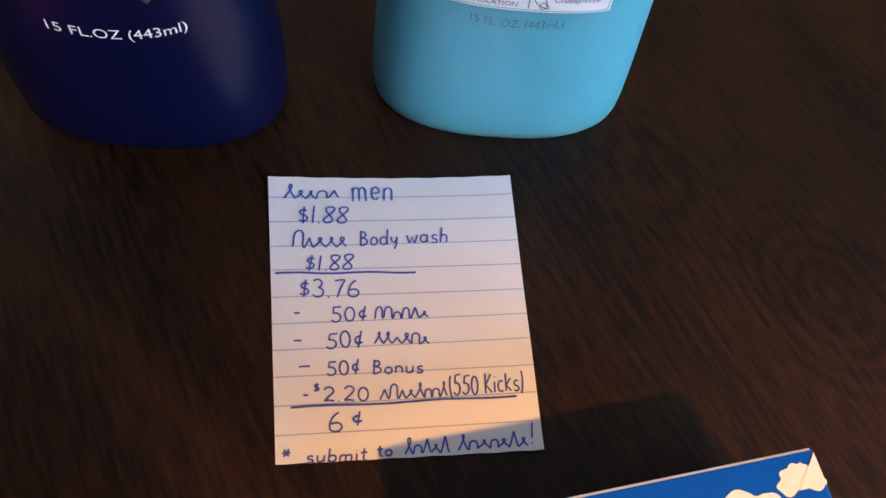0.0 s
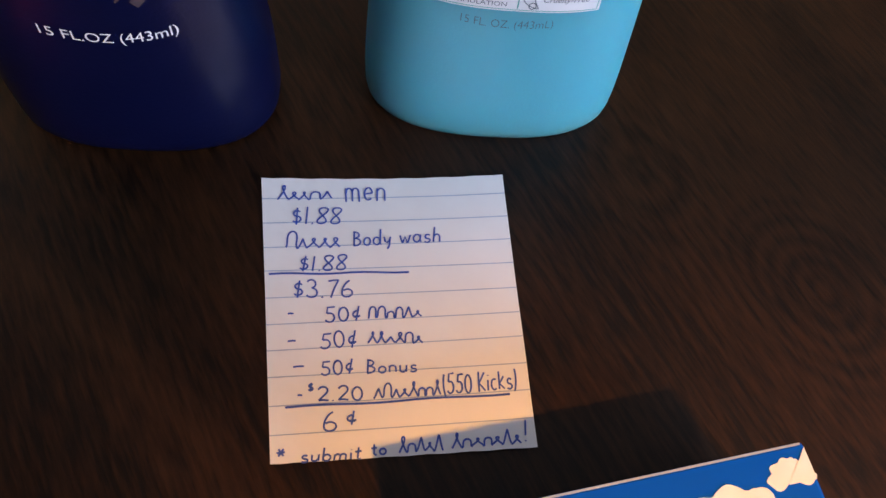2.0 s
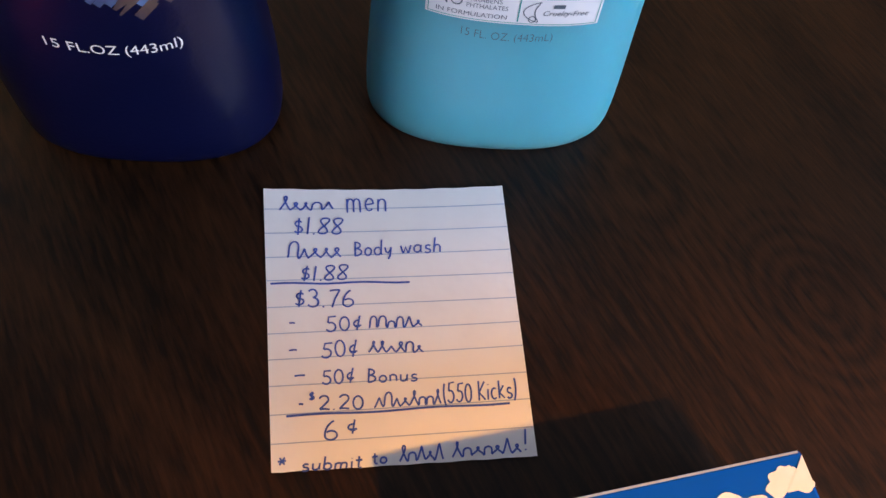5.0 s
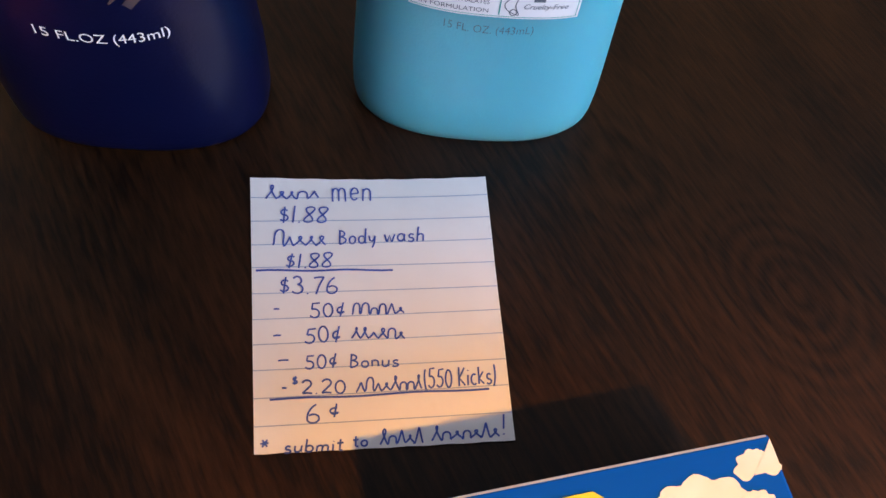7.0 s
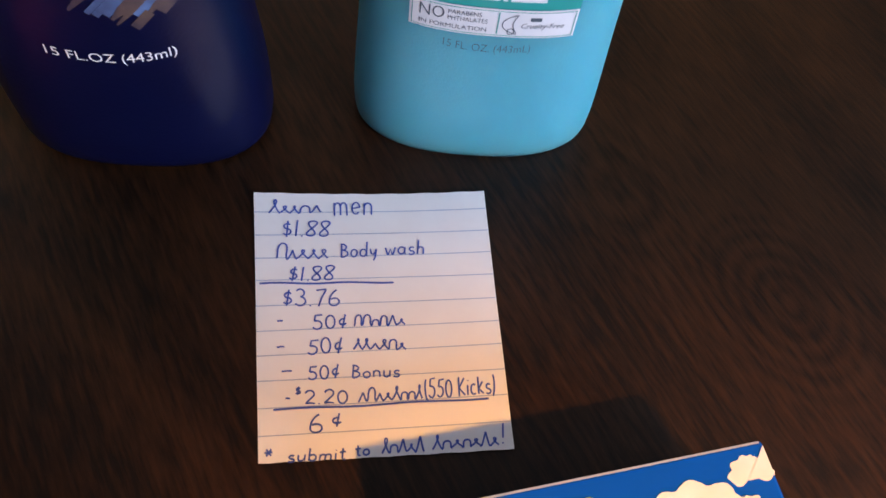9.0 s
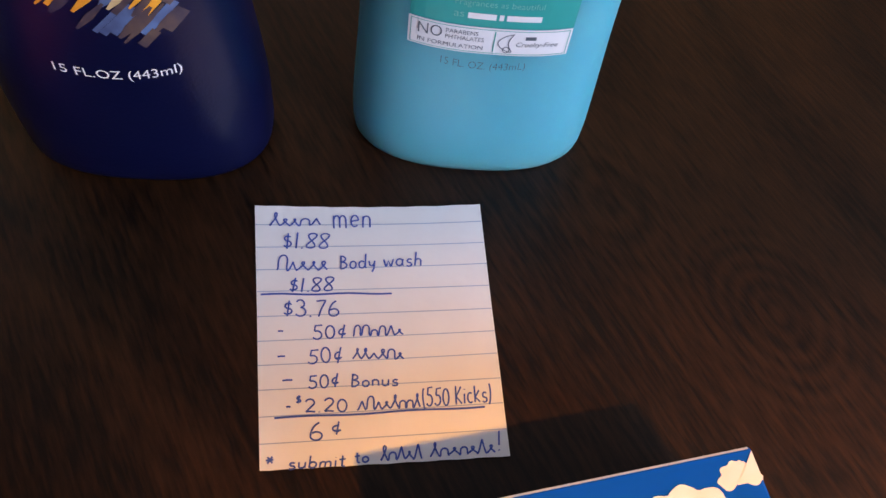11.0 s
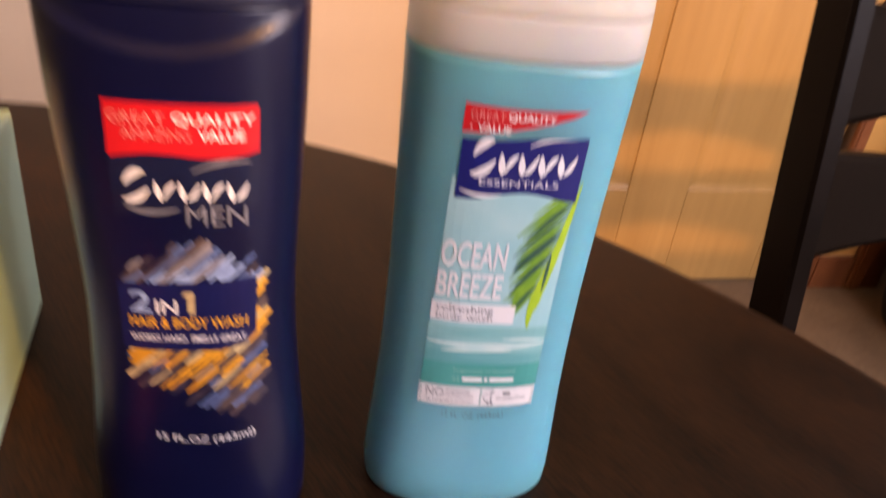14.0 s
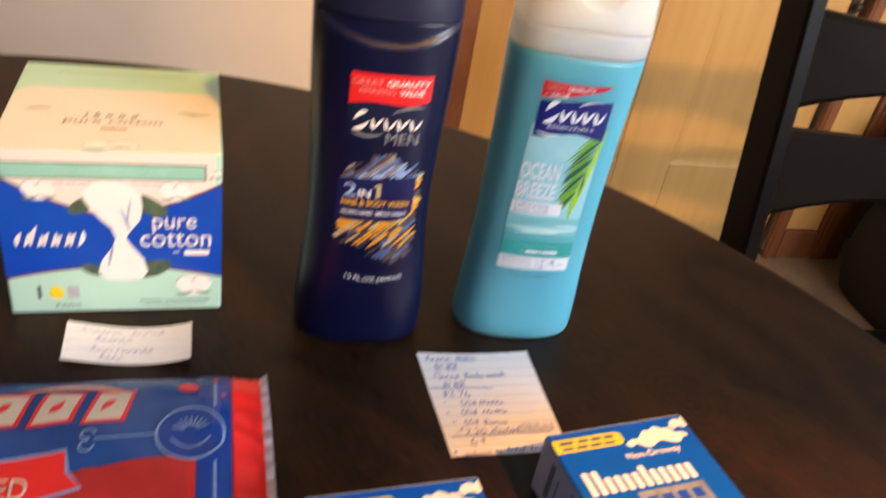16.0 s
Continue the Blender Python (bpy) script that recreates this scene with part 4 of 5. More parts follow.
# ---------- handwritten notes ----------
# pen strokes of the hand: a width and its lines, capitals one unit high
PEN = {}
PEN["a"] = (0.46, [arc(0.21, 0.25, 0.19, 0.24, 50, 400, 14), [(0.40, 0.48), (0.39, 0.10), (0.46, 0.0)]])
PEN["b"] = (0.42, [[(0.06, 1.0), (0.04, 0.02)], arc(0.22, 0.24, 0.18, 0.24, 150, -160, 14)])
PEN["c"] = (0.36, [arc(0.22, 0.25, 0.19, 0.25, 55, 310)])
PEN["d"] = (0.48, [arc(0.21, 0.25, 0.19, 0.24, 50, 400, 14), [(0.44, 1.0), (0.40, 0.10), (0.46, 0.0)]])
PEN["e"] = (0.42, [[(0.05, 0.24), (0.38, 0.28)] + arc(0.22, 0.25, 0.17, 0.25, 10, 315)])
PEN["h"] = (0.44, [[(0.08, 1.0), (0.04, 0.0)], [(0.05, 0.30)] + arc(0.22, 0.32, 0.16, 0.18, 160, 10, 8) + [(0.38, 0.0)]])
PEN["i"] = (0.12, [[(0.06, 0.5), (0.05, 0.0)], [(0.07, 0.70), (0.08, 0.74)]])
PEN["k"] = (0.40, [[(0.07, 0.85), (0.04, 0.0)], [(0.36, 0.60), (0.07, 0.26), (0.38, 0.0)]])
PEN["m"] = (0.66, [[(0.05, 0.5), (0.04, 0.0)], [(0.05, 0.32)] + arc(0.19, 0.34, 0.13, 0.16, 160, 0, 8) + [(0.31, 0.02)], [(0.32, 0.32)] + arc(0.46, 0.34, 0.14, 0.16, 160, 0, 8) + [(0.60, 0.0)]])
PEN["n"] = (0.42, [[(0.05, 0.5), (0.04, 0.0)], [(0.05, 0.30)] + arc(0.21, 0.33, 0.16, 0.17, 160, 0, 8) + [(0.37, 0.0)]])
PEN["o"] = (0.40, [arc(0.20, 0.25, 0.18, 0.25, 100, 465, 16)])
PEN["s"] = (0.36, [arc(0.20, 0.38, 0.13, 0.13, 30, 270, 10) + arc(0.18, 0.125, 0.16, 0.125, 85, -150, 10)])
PEN["t"] = (0.32, [[(0.17, 0.90), (0.14, 0.08), (0.22, 0.0), (0.29, 0.04)], [(0.0, 0.58), (0.32, 0.61)]])
PEN["u"] = (0.42, [[(0.04, 0.5), (0.05, 0.18)] + arc(0.20, 0.16, 0.15, 0.16, 190, 350) + [(0.37, 0.5), (0.38, 0.0)]])
PEN["w"] = (0.60, [[(0.02, 0.5), (0.13, 0.02), (0.17, 0.02), (0.29, 0.42), (0.40, 0.02), (0.44, 0.02), (0.58, 0.52)]])
PEN["y"] = (0.42, [[(0.03, 0.5), (0.07, 0.18), (0.19, 0.10), (0.33, 0.28), (0.38, 0.5)], [(0.38, 0.5), (0.30, -0.08), (0.18, -0.34)]])
PEN["B"] = (0.48, [[(0.06, 0.0), (0.09, 0.95)], arc(0.08, 0.74, 0.28, 0.22, 100, -90), arc(0.07, 0.26, 0.36, 0.26, 90, -95)])
PEN["K"] = (0.46, [[(0.07, 0.95), (0.04, 0.0)], [(0.44, 0.90), (0.07, 0.40), (0.45, 0.02)]])
PEN["0"] = (0.44, [arc(0.22, 0.47, 0.20, 0.47, 110, 480, 18)])
PEN["1"] = (0.14, [[(0.08, 0.95), (0.05, 0.0)]])
PEN["2"] = (0.46, [arc(0.22, 0.70, 0.19, 0.26, 165, -40, 10) + [(0.06, 0.04)], [(0.06, 0.04), (0.24, 0.07), (0.46, 0.02)]])
PEN["3"] = (0.42, [arc(0.18, 0.72, 0.17, 0.22, 150, -85, 10) + arc(0.18, 0.25, 0.22, 0.25, 85, -150)])
PEN["5"] = (0.44, [[(0.44, 0.95), (0.13, 0.92), (0.09, 0.55)], arc(0.20, 0.29, 0.21, 0.28, 118, -150)])
PEN["6"] = (0.46, [arc(0.44, 0.30, 0.40, 0.68, 112, 190, 10) + arc(0.24, 0.22, 0.20, 0.22, 185, 500, 16)])
PEN["7"] = (0.42, [[(0.02, 0.88), (0.20, 0.92), (0.41, 0.93)], [(0.41, 0.93), (0.26, 0.45), (0.18, 0.0)]])
PEN["8"] = (0.42, [[(0.21 + 0.18 * math.sin(2 * a) + 0.04 * math.cos(a), 0.47 + 0.47 * math.cos(a)) for a in (0.35 + 6.2832 * i / 28 for i in range(29))]])
PEN["$"] = (0.40, [arc(0.21, 0.66, 0.14, 0.16, 30, 270, 10) + arc(0.19, 0.32, 0.17, 0.18, 85, -150, 10), [(0.23, 1.0), (0.18, 0.0)]])
PEN["¢"] = (0.36, [arc(0.20, 0.46, 0.16, 0.22, 60, 310), [(0.26, 1.0), (0.20, 0.0)], [(0.10, 0.30), (0.36, 0.33)]])
PEN["("] = (0.16, [arc(0.24, 0.42, 0.18, 0.62, 118, 242)])
PEN[")"] = (0.16, [arc(-0.06, 0.42, 0.18, 0.62, 62, -62)])
PEN["."] = (0.09, [[(0.03, 0.07), (0.05, 0.0)]])
PEN["*"] = (0.42, [[(0.02, 0.45), (0.40, 0.55)], [(0.12, 0.15), (0.32, 0.85)], [(0.08, 0.80), (0.36, 0.20)]])
PEN["!"] = (0.12, [[(0.08, 1.0), (0.05, 0.28)], [(0.04, 0.06), (0.05, 0.0)]])


def handwriting(rng, body, x0, x1, base, height, pen_width=0.0005):
    """Words drawn with the pen, each sign a little askew."""
    cells, pen = [], 0.0
    for ch in body:
        wide, lines = PEN[ch] if ch != " " else (0.17, [])
        cells.append((pen, lines))
        pen += wide + 0.13
    pen -= 0.13
    top = max(y for _, lines in cells for line in lines for _, y in line)
    sx, sy = (x1 - x0) / pen, height / max(0.05, top)
    out = []
    for at, lines in cells:
        tilt, lift, grow = rng.uniform(0.0, 0.12), rng.uniform(-0.03, 0.04), rng.uniform(0.93, 1.07)
        for line in lines:
            out.append(stroke([(x0 + (at + x + tilt * (y - 0.3)) * sx, base + (y * grow + lift) * sy) for x, y in line], pen_width))
    return join_bm(*out)


def scribble(rng, rhythm, x0, x1, base, height, pen_width=0.0005):
    """An unreadable run of pen loops; the rhythm's digits give each loop's height in ninths."""
    pts, n = [], len(rhythm)
    cell = (x1 - x0) / n
    at = x0
    for k, digit in enumerate(rhythm):
        tall, wide = height * int(digit) / 9, cell * rng.uniform(0.85, 1.15)
        swell, lean = rng.choice((-0.30, 0.10, 0.34, 0.42)) * cell * rng.uniform(0.8, 1.1), 0.10 * tall
        foot = 0.12 * height * rng.random()
        for i in range(18):
            a = 2 * math.pi * i / 18
            rise = 0.5 - 0.5 * math.cos(a)
            pts.append((at + wide * i / 18 + swell * math.sin(a) * rise + lean * rise, base + tall * rise + foot * (1 - rise)))
        at += wide
    k = (x1 - x0) / (at - x0)
    return stroke([(x0 + (x - x0) * k, y) for x, y in pts], pen_width)


def note(name, corners, lift, label, origin):
    """A sheet of ruled paper between four corners, lifted a little at its edges."""
    tl, tr, br, bl = [Vector((*c, 0)) for c in corners]

    def place(u, v, off):
        p = (tl * (1 - u) + tr * u) * (1 - v) + (bl * (1 - u) + br * u) * v
        return Vector((p.x - origin[0], p.y - origin[1], 0.0004 + lift(u, v) + off))
    n = thing(name, pose(origin[0], origin[1], TZ), label, "note")
    bm = bmesh.new()
    N, K = 24, 24
    sheets = []
    for off in (0.0, -0.0002):
        sheets.append([[bm.verts.new(place(i / N, j / K + 0.0012 * math.sin(i * 1.7) * (1 if j in (0, K) else 0), off)) for i in range(N + 1)] for j in range(K + 1)])
    for s in sheets:
        for j in range(K):
            for i in range(N):
                bm.faces.new((s[j][i], s[j][i + 1], s[j + 1][i + 1], s[j + 1][i]))
    for a, b in zip(*[[s[0], s[K], [r[0] for r in s], [r[N] for r in s]] for s in sheets]):
        for i in range(N):
            bm.faces.new((a[i], a[i + 1], b[i + 1], b[i]))
            for row in (a, b):
                bm.edges.get((row[i], row[i + 1])).smooth = False
    part("sheet", bm, M_PAPER, n, smooth=True)
    return n, place


def main_note():
    corners = ((-0.0513, 0.1365), (0.0204, 0.1362), (0.0213, 0.054), (-0.046, 0.053))
    n, place = note("handwritten_note", corners,
                    lambda u, v: 0.0012 * (1 - v) ** 6 * (0.5 - u) ** 2 * 4 + 0.0006 * u ** 4 + 0.0003 * math.sin(7 * v) ** 2, "white ruled paper note with blue handwritten sums", (-0.014, 0.095))
    sx, sy = 0.0705, 0.0835

    def S(x, y, off):
        return place(x / sx, 1 - y / sy, off)
    rules = []
    for l, r in (RULES):
        rules.append(stroke([(sx * k / 12, sy * (1 - l - (r - l) * k / 12)) for k in range(13)], 0.00028))
    printed("rule", rules, M_RULE, n, S, 1, each=True)
    rng = random.Random(11)
    for body, u0, v0, u1, v1, h in NOTE_LINES:
        x0, x1 = u0 * sx, u1 * sx
        base = 0.0
        h *= sy
        if body.startswith("#"):
            bm = scribble(rng, body[1:], x0, x1, base, h)
        elif body == "-":
            bm = stroke([(x0, h / 2), ((x0 + x1) / 2, h / 2 + 0.0001), (x1, h / 2)], 0.0005)
        else:
            bm = handwriting(rng, body, x0, x1, base, h)
        for v in bm.verts:
            f = (v.co.x - x0) / max(1e-6, x1 - x0)
            v.co.y += sy * (1 - v0 - (v1 - v0) * f)
        printed("handwriting", bm, M_INK, n, S, 2)
    for u0, v0, u1, v1 in UNDERLINES:
        printed("underline", stroke([(sx * (u0 + (u1 - u0) * k / 12), sy * (1 - v0 - (v1 - v0) * k / 12) + 0.0002 * math.sin(k)) for k in range(13)], 0.0006), M_INK, n, S, 2)


NOTE_TOP = [
    ('#95555', 0.061, 0.094, 0.284, 0.089, 0.062),
    ('men', 0.336, 0.096, 0.505, 0.093, 0.054),
    ('$1.88', 0.116, 0.187, 0.315, 0.185, 0.072),
    ('#95555', 0.087, 0.283, 0.304, 0.280, 0.067),
    ('Body', 0.356, 0.274, 0.511, 0.272, 0.059),
    ('wash', 0.546, 0.268, 0.714, 0.268, 0.062),
    ('$1.88', 0.136, 0.366, 0.325, 0.366, 0.059),
    ('$3.76', 0.108, 0.464, 0.343, 0.466, 0.065),
    ('-', 0.085, 0.526, 0.107, 0.526, 0.014),
    ('50¢', 0.227, 0.553, 0.365, 0.553, 0.054),
]
NOTE_MIDDLE = [
    ('#995885', 0.395, 0.548, 0.608, 0.549, 0.044),
    ('-', 0.081, 0.621, 0.111, 0.620, 0.011),
    ('50¢', 0.204, 0.645, 0.343, 0.644, 0.058),
    ('#995885', 0.387, 0.637, 0.603, 0.640, 0.043),
    ('-', 0.098, 0.708, 0.138, 0.707, 0.011),
    ('50¢', 0.201, 0.733, 0.324, 0.734, 0.050),
    ('Bonus', 0.375, 0.734, 0.569, 0.736, 0.043),
    ('-', 0.110, 0.799, 0.127, 0.800, 0.009),
    ('$', 0.149, 0.784, 0.170, 0.785, 0.027),
    ('2.20', 0.183, 0.818, 0.354, 0.819, 0.045),
]
NOTE_FOOT = [
    ('#69559559', 0.394, 0.820, 0.653, 0.817, 0.049),
    ('(550 Kicks)', 0.662, 0.816, 0.950, 0.809, 0.065),
    ('6', 0.198, 0.912, 0.251, 0.914, 0.056),
    ('¢', 0.286, 0.896, 0.324, 0.897, 0.046),
    ('*', 0.022, 0.985, 0.055, 0.987, 0.028),
    ('submit', 0.112, 1.001, 0.335, 1.001, 0.038),
    ('to', 0.373, 0.994, 0.428, 0.993, 0.034),
    ('#95859', 0.475, 0.993, 0.642, 0.994, 0.051),
    ('#9555595', 0.674, 0.988, 0.942, 0.986, 0.047),
    ('!', 0.954, 0.979, 0.966, 0.978, 0.069),
]
NOTE_LINES = NOTE_TOP + NOTE_MIDDLE + NOTE_FOOT
RULES = [(0.084, 0.078), (0.181, 0.173), (0.275, 0.265), (0.362, 0.357), (0.460, 0.452), (0.555, 0.543), (0.645, 0.631), (0.733, 0.725), (0.825, 0.815), (0.915, 0.907)]
UNDERLINES = [(0.017, 0.374, 0.572, 0.379), (0.062, 0.831, 0.919, 0.825)]
main_note()


def small_note():
    corners = ((-0.2535, 0.164), (-0.1845, 0.160), (-0.183, 0.128), (-0.2515, 0.131))
    n, place = note("price_note", corners, lambda u, v: 0.006 * (2 * u - 1) ** 2 * (0.6 + 0.4 * u), "small curled strip of paper with faint handwriting", (-0.218, 0.146))
    sx, sy = 0.069, 0.033

    def S(x, y, off):
        return place(x / sx, 1 - y / sy, off)
    for x0, y0, x1, y1 in ((0.008, 0.0255, 0.030, 0.0295), (0.035, 0.0255, 0.054, 0.0295), (0.016, 0.0185, 0.036, 0.0232), (0.014, 0.0098, 0.026, 0.0138), (0.028, 0.0098, 0.048, 0.0138), (0.019, 0.0030, 0.032, 0.0078)):
        printed("faint_writing", scribble(random.Random(int(x0 * 9000)), "95657658"[:max(3, round((x1 - x0) / 0.0036))], x0, x1, y0, y1 - y0, 0.0005), M_FAINT, n, S, 2)
    printed("rule", [rect(0.001, y, sx - 0.001, y + 0.00022) for y in (0.0085, 0.0165, 0.0245)], M_RULE, n, S, 1, each=True)


small_note()


# ---------- cartons ----------
def pad_carton():
    """Upright mint carton with a white front, a blue waist band and a twist of cotton."""
    w, d, h = 0.117, 0.122, 0.107
    c = thing("pad_carton", pose(-0.1685, 0.1815, TZ + 0.0003, 0, 0, 3.0), "mint and white cotton pad carton with a blue band", "box")
    part("carton", box_bm(-w, 0, 0, 0, d, h, 0.0012, 2), M_CARD_MINT, c)

    def F(x, z, off):
        return Vector((x - w, -off, z))

    def T(x, y, off):
        return Vector((x - w, y, h + off))
    m = 0.0035
    front = printed("front_print", rect(m, 0.050, w - m, h - 0.0006), M_CARD_WHITE, c, F, 1)
    e, r = 0.0010, 0.013
    printed("top_print", poly([(e, 0.0006), (w - e, 0.0006)] + [(w - e - r + r * math.cos(q), 0.070 + r * math.sin(q)) for q in (0.0, 0.4, 0.8, 1.2, 1.57)]
            + [(e + r - r * math.cos(q), 0.070 + r * math.sin(q)) for q in (1.57, 1.2, 0.8, 0.4, 0.0)]), M_CARD_WHITE, c, T, 1)
    printed("back_line", rect(0.020, 0.1080, w - 0.020, 0.1086), M_LEAF_DULL, c, T, 1)
    printed("trade_mark", brushes(0.042, 0.0425, 0.072, 0.0490, "695656657", 0.0017, 0.3), M_GREYINK, c, T, 2)
    printed("lettering", [lettering("pure cotton", 0.032, 0.0325, 0.084, 0.0395, 0.008), rect(0.052, 0.0265, 0.066, 0.0285)], M_TAN, c, T, 2)
    printed("sprig", [stroke(bow(0.092, 0.052, 0.106, 0.049, 0.0015), 0.002, True), stroke(bow(0.010, 0.050, 0.024, 0.052, 0.0015), 0.002, True), stroke(bow(0.098, 0.050, 0.112, 0.052, -0.001), 0.0016, True)], M_LEAF_DULL, c, T, 2, each=True)

    def upper(x):
        return 0.066 + (0.026 if x < 0.058 else 0.021) * (abs(x - 0.058) / 0.058) ** 1.5

    def lower(x):
        return 0.0335 - 0.008 * (abs(x - 0.058) / 0.058) ** 1.9
    xs = [w * i / 28 for i in range(29)]
    printed("maroon_edge", poly([(x, upper(x) + 0.0013) for x in xs] + [(x, lower(x) - 0.0013) for x in reversed(xs)]), M_MAROON, c, F, 1.5)
    printed("waist_band", poly([(x, upper(x)) for x in xs] + [(x, lower(x)) for x in reversed(xs)]), M_ROYAL, c, F, 2, "royal blue waisted band")
    printed("top_strip", rect(0.004, 0.0900, w - 0.0085, 0.1000), M_MAROON, c, F, 2)
    strip = printed("mint_strip", rect(0.0048, 0.0907, w - 0.0093, 0.0993), M_MINT, c, F, 3)
    printed("strip_bar", [rect(0.030 + 0.012 * i, 0.0947, 0.040 + 0.012 * i, 0.0953) for i in range(5)], M_CARD_MINT, strip, F, 4, each=True)
    printed("fine_print", [rect(0.030 + 0.0062 * i, 0.0868, 0.0350 + 0.0062 * i, 0.0878) for i in range(9)], M_CARD_GREY, c, F, 2)
    def puff(cx, cz, rx, rz):
        return poly([(cx + rx * (0.86 + 0.16 * abs(math.sin(1.5 * a + 0.8))) * math.cos(a), cz + rz * (0.86 + 0.16 * abs(math.sin(1.5 * a + 0.8))) * math.sin(a)) for a in (2 * math.pi * i / 36 for i in range(36))])
    # cotton bolls drawn in outline
    for cx, cz, r in ((0.092, 0.0835, 0.0080), (0.022, 0.0835, 0.0080), (0.101, 0.0190, 0.0095), (0.113, 0.0945, 0.003)):
        boll = printed("cotton_boll", puff(cx, cz, 1.1 * r, 0.85 * r), M_WHITE, c, F, 3.4)
        lines = [stroke(arc(cx + s * 0.45 * r, cz, 0.6 * r, 0.7 * r, 20, 165, 14), 0.00034) for s in (-1, 1)]
        lines += [stroke(bow(cx - 1.1 * r, cz - 0.70 * r, cx, cz - 0.45 * r, -0.12 * r), 0.0016, True), stroke(bow(cx, cz - 0.45 * r, cx + 1.1 * r, cz - 0.55 * r, -0.12 * r), 0.0016, True)]
        for k, line in enumerate(lines):
            printed("boll_leaf", line, M_LEAF_DULL, boll, F, 4.4 + 0.5 * k)
    crown = printed("cotton_boll", puff(0.059, 0.0068, 0.0150, 0.0066), M_WHITE, c, T, 2)
    for k, line in enumerate((stroke(arc(0.053, 0.0066, 0.0080, 0.0052, 20, 200), 0.0004), stroke(arc(0.065, 0.0068, 0.0082, 0.0054, -20, 170), 0.0004),
                              stroke(bow(0.045, 0.0020, 0.058, 0.0018, -0.001), 0.0020, True), stroke(bow(0.058, 0.0022, 0.070, 0.0036, 0.001), 0.0018, True))):
        printed("boll_leaf", line, M_LEAF_DULL, crown, T, 3 + 0.5 * k)
    printed("oval_window", [disc(0.077, 0.0740, 0.012, 0.0052, 24, -0.55), disc(0.043, 0.0735, 0.0085, 0.0042, 24, 0.55), disc(0.078, 0.0310, 0.011, 0.0055, 24, 0.35), disc(0.046, 0.0305, 0.007, 0.0035, 24, -0.4)], M_LEAF_DARK, c, F, 2.7, each=True)
    twist = [(0.044, 0.071), (0.050, 0.0765), (0.060, 0.0778), (0.068, 0.0755), (0.0735, 0.069), (0.074, 0.060), (0.0725, 0.052), (0.0668, 0.0445), (0.0645, 0.0405), (0.068, 0.034), (0.0735, 0.026), (0.0755, 0.017), (0.072, 0.012),
             (0.062, 0.0105), (0.052, 0.012), (0.0485, 0.017), (0.0505, 0.025), (0.056, 0.033), (0.0590, 0.040), (0.0570, 0.047), (0.0515, 0.053), (0.0465, 0.060), (0.0435, 0.066)]
    twist = [(x, z + 0.0120) for x, z in twist]
    tw = printed("cotton_twist", poly(twist), M_WHITE, c, F, 5, "white twist of cotton")
    printed("twist_shade", [stroke(bow(0.062, 0.072, 0.067, 0.056, 0.002), 0.0018, True), stroke(bow(0.058, 0.050, 0.054, 0.032, 0.001), 0.0014, True), stroke(bow(0.068, 0.078, 0.0655, 0.062, 0.001), 0.0012, True)], M_STREAK[0], tw, F, 5.8)
    printed("trade_mark", brushes(0.007, 0.0470, 0.0415, 0.0600, "6695665667", 0.0027, 0.3), M_WHITE, c, F, 6)
    printed("lettering", [lettering("pure", 0.079, 0.0555, 0.103, 0.0660, 0.0), lettering("cotton", 0.072, 0.0465, 0.111, 0.0560, 0.0)], M_WHITE, c, F, 6)
    printed("sub_bars", [rect(0.0895, 0.0425, 0.0935, 0.0431), rect(0.096, 0.0405, 0.110, 0.0440)], M_WHITE, c, F, 6)
    printed("count_print", [rect(0.0150, 0.0105, 0.0170, 0.0195), lettering("PADS", 0.024, 0.0040, 0.037, 0.0065)], M_GREYINK, c, F, 3)
    printed("count_dot", [disc(0.025, 0.0145, 0.0038, 0.0045)], M_YELLOW, c, F, 3)
    printed("count_box", [rect(0.031, 0.0105, 0.037, 0.0190)], M_CARD_GREY, c, F, 3)
    printed("fine_print", [rect(0.070, 0.0072, 0.083, 0.0080), rect(0.0845, 0.0072, 0.110, 0.0079), rect(0.072, 0.0045, 0.108, 0.0051)], M_GREYINK, c, F, 3)
    return c


pad_carton()


def cloud(cx, cy, rx, ry, seed):
    """A printed cloud: a flat-footed heap of puffs with an uneven outline."""
    rng = random.Random(seed)
    pts = []
    n = 44
    for i in range(n):
        a = math.pi * i / (n - 1)
        r = 1 + 0.10 * abs(math.sin(a * 4.5 + seed)) + 0.05 * math.sin(a * 11 + seed) + rng.uniform(-0.02, 0.02)
        pts.append((cx + rx * r * math.cos(a), cy + ry * r * math.sin(a)))
    for i in range(12):
        f = (i + 1) / 13
        pts.append((cx - rx + 2 * rx * f, cy - 0.16 * ry * math.sin(9.4 * f) - 0.12 * ry))
    return poly(pts)


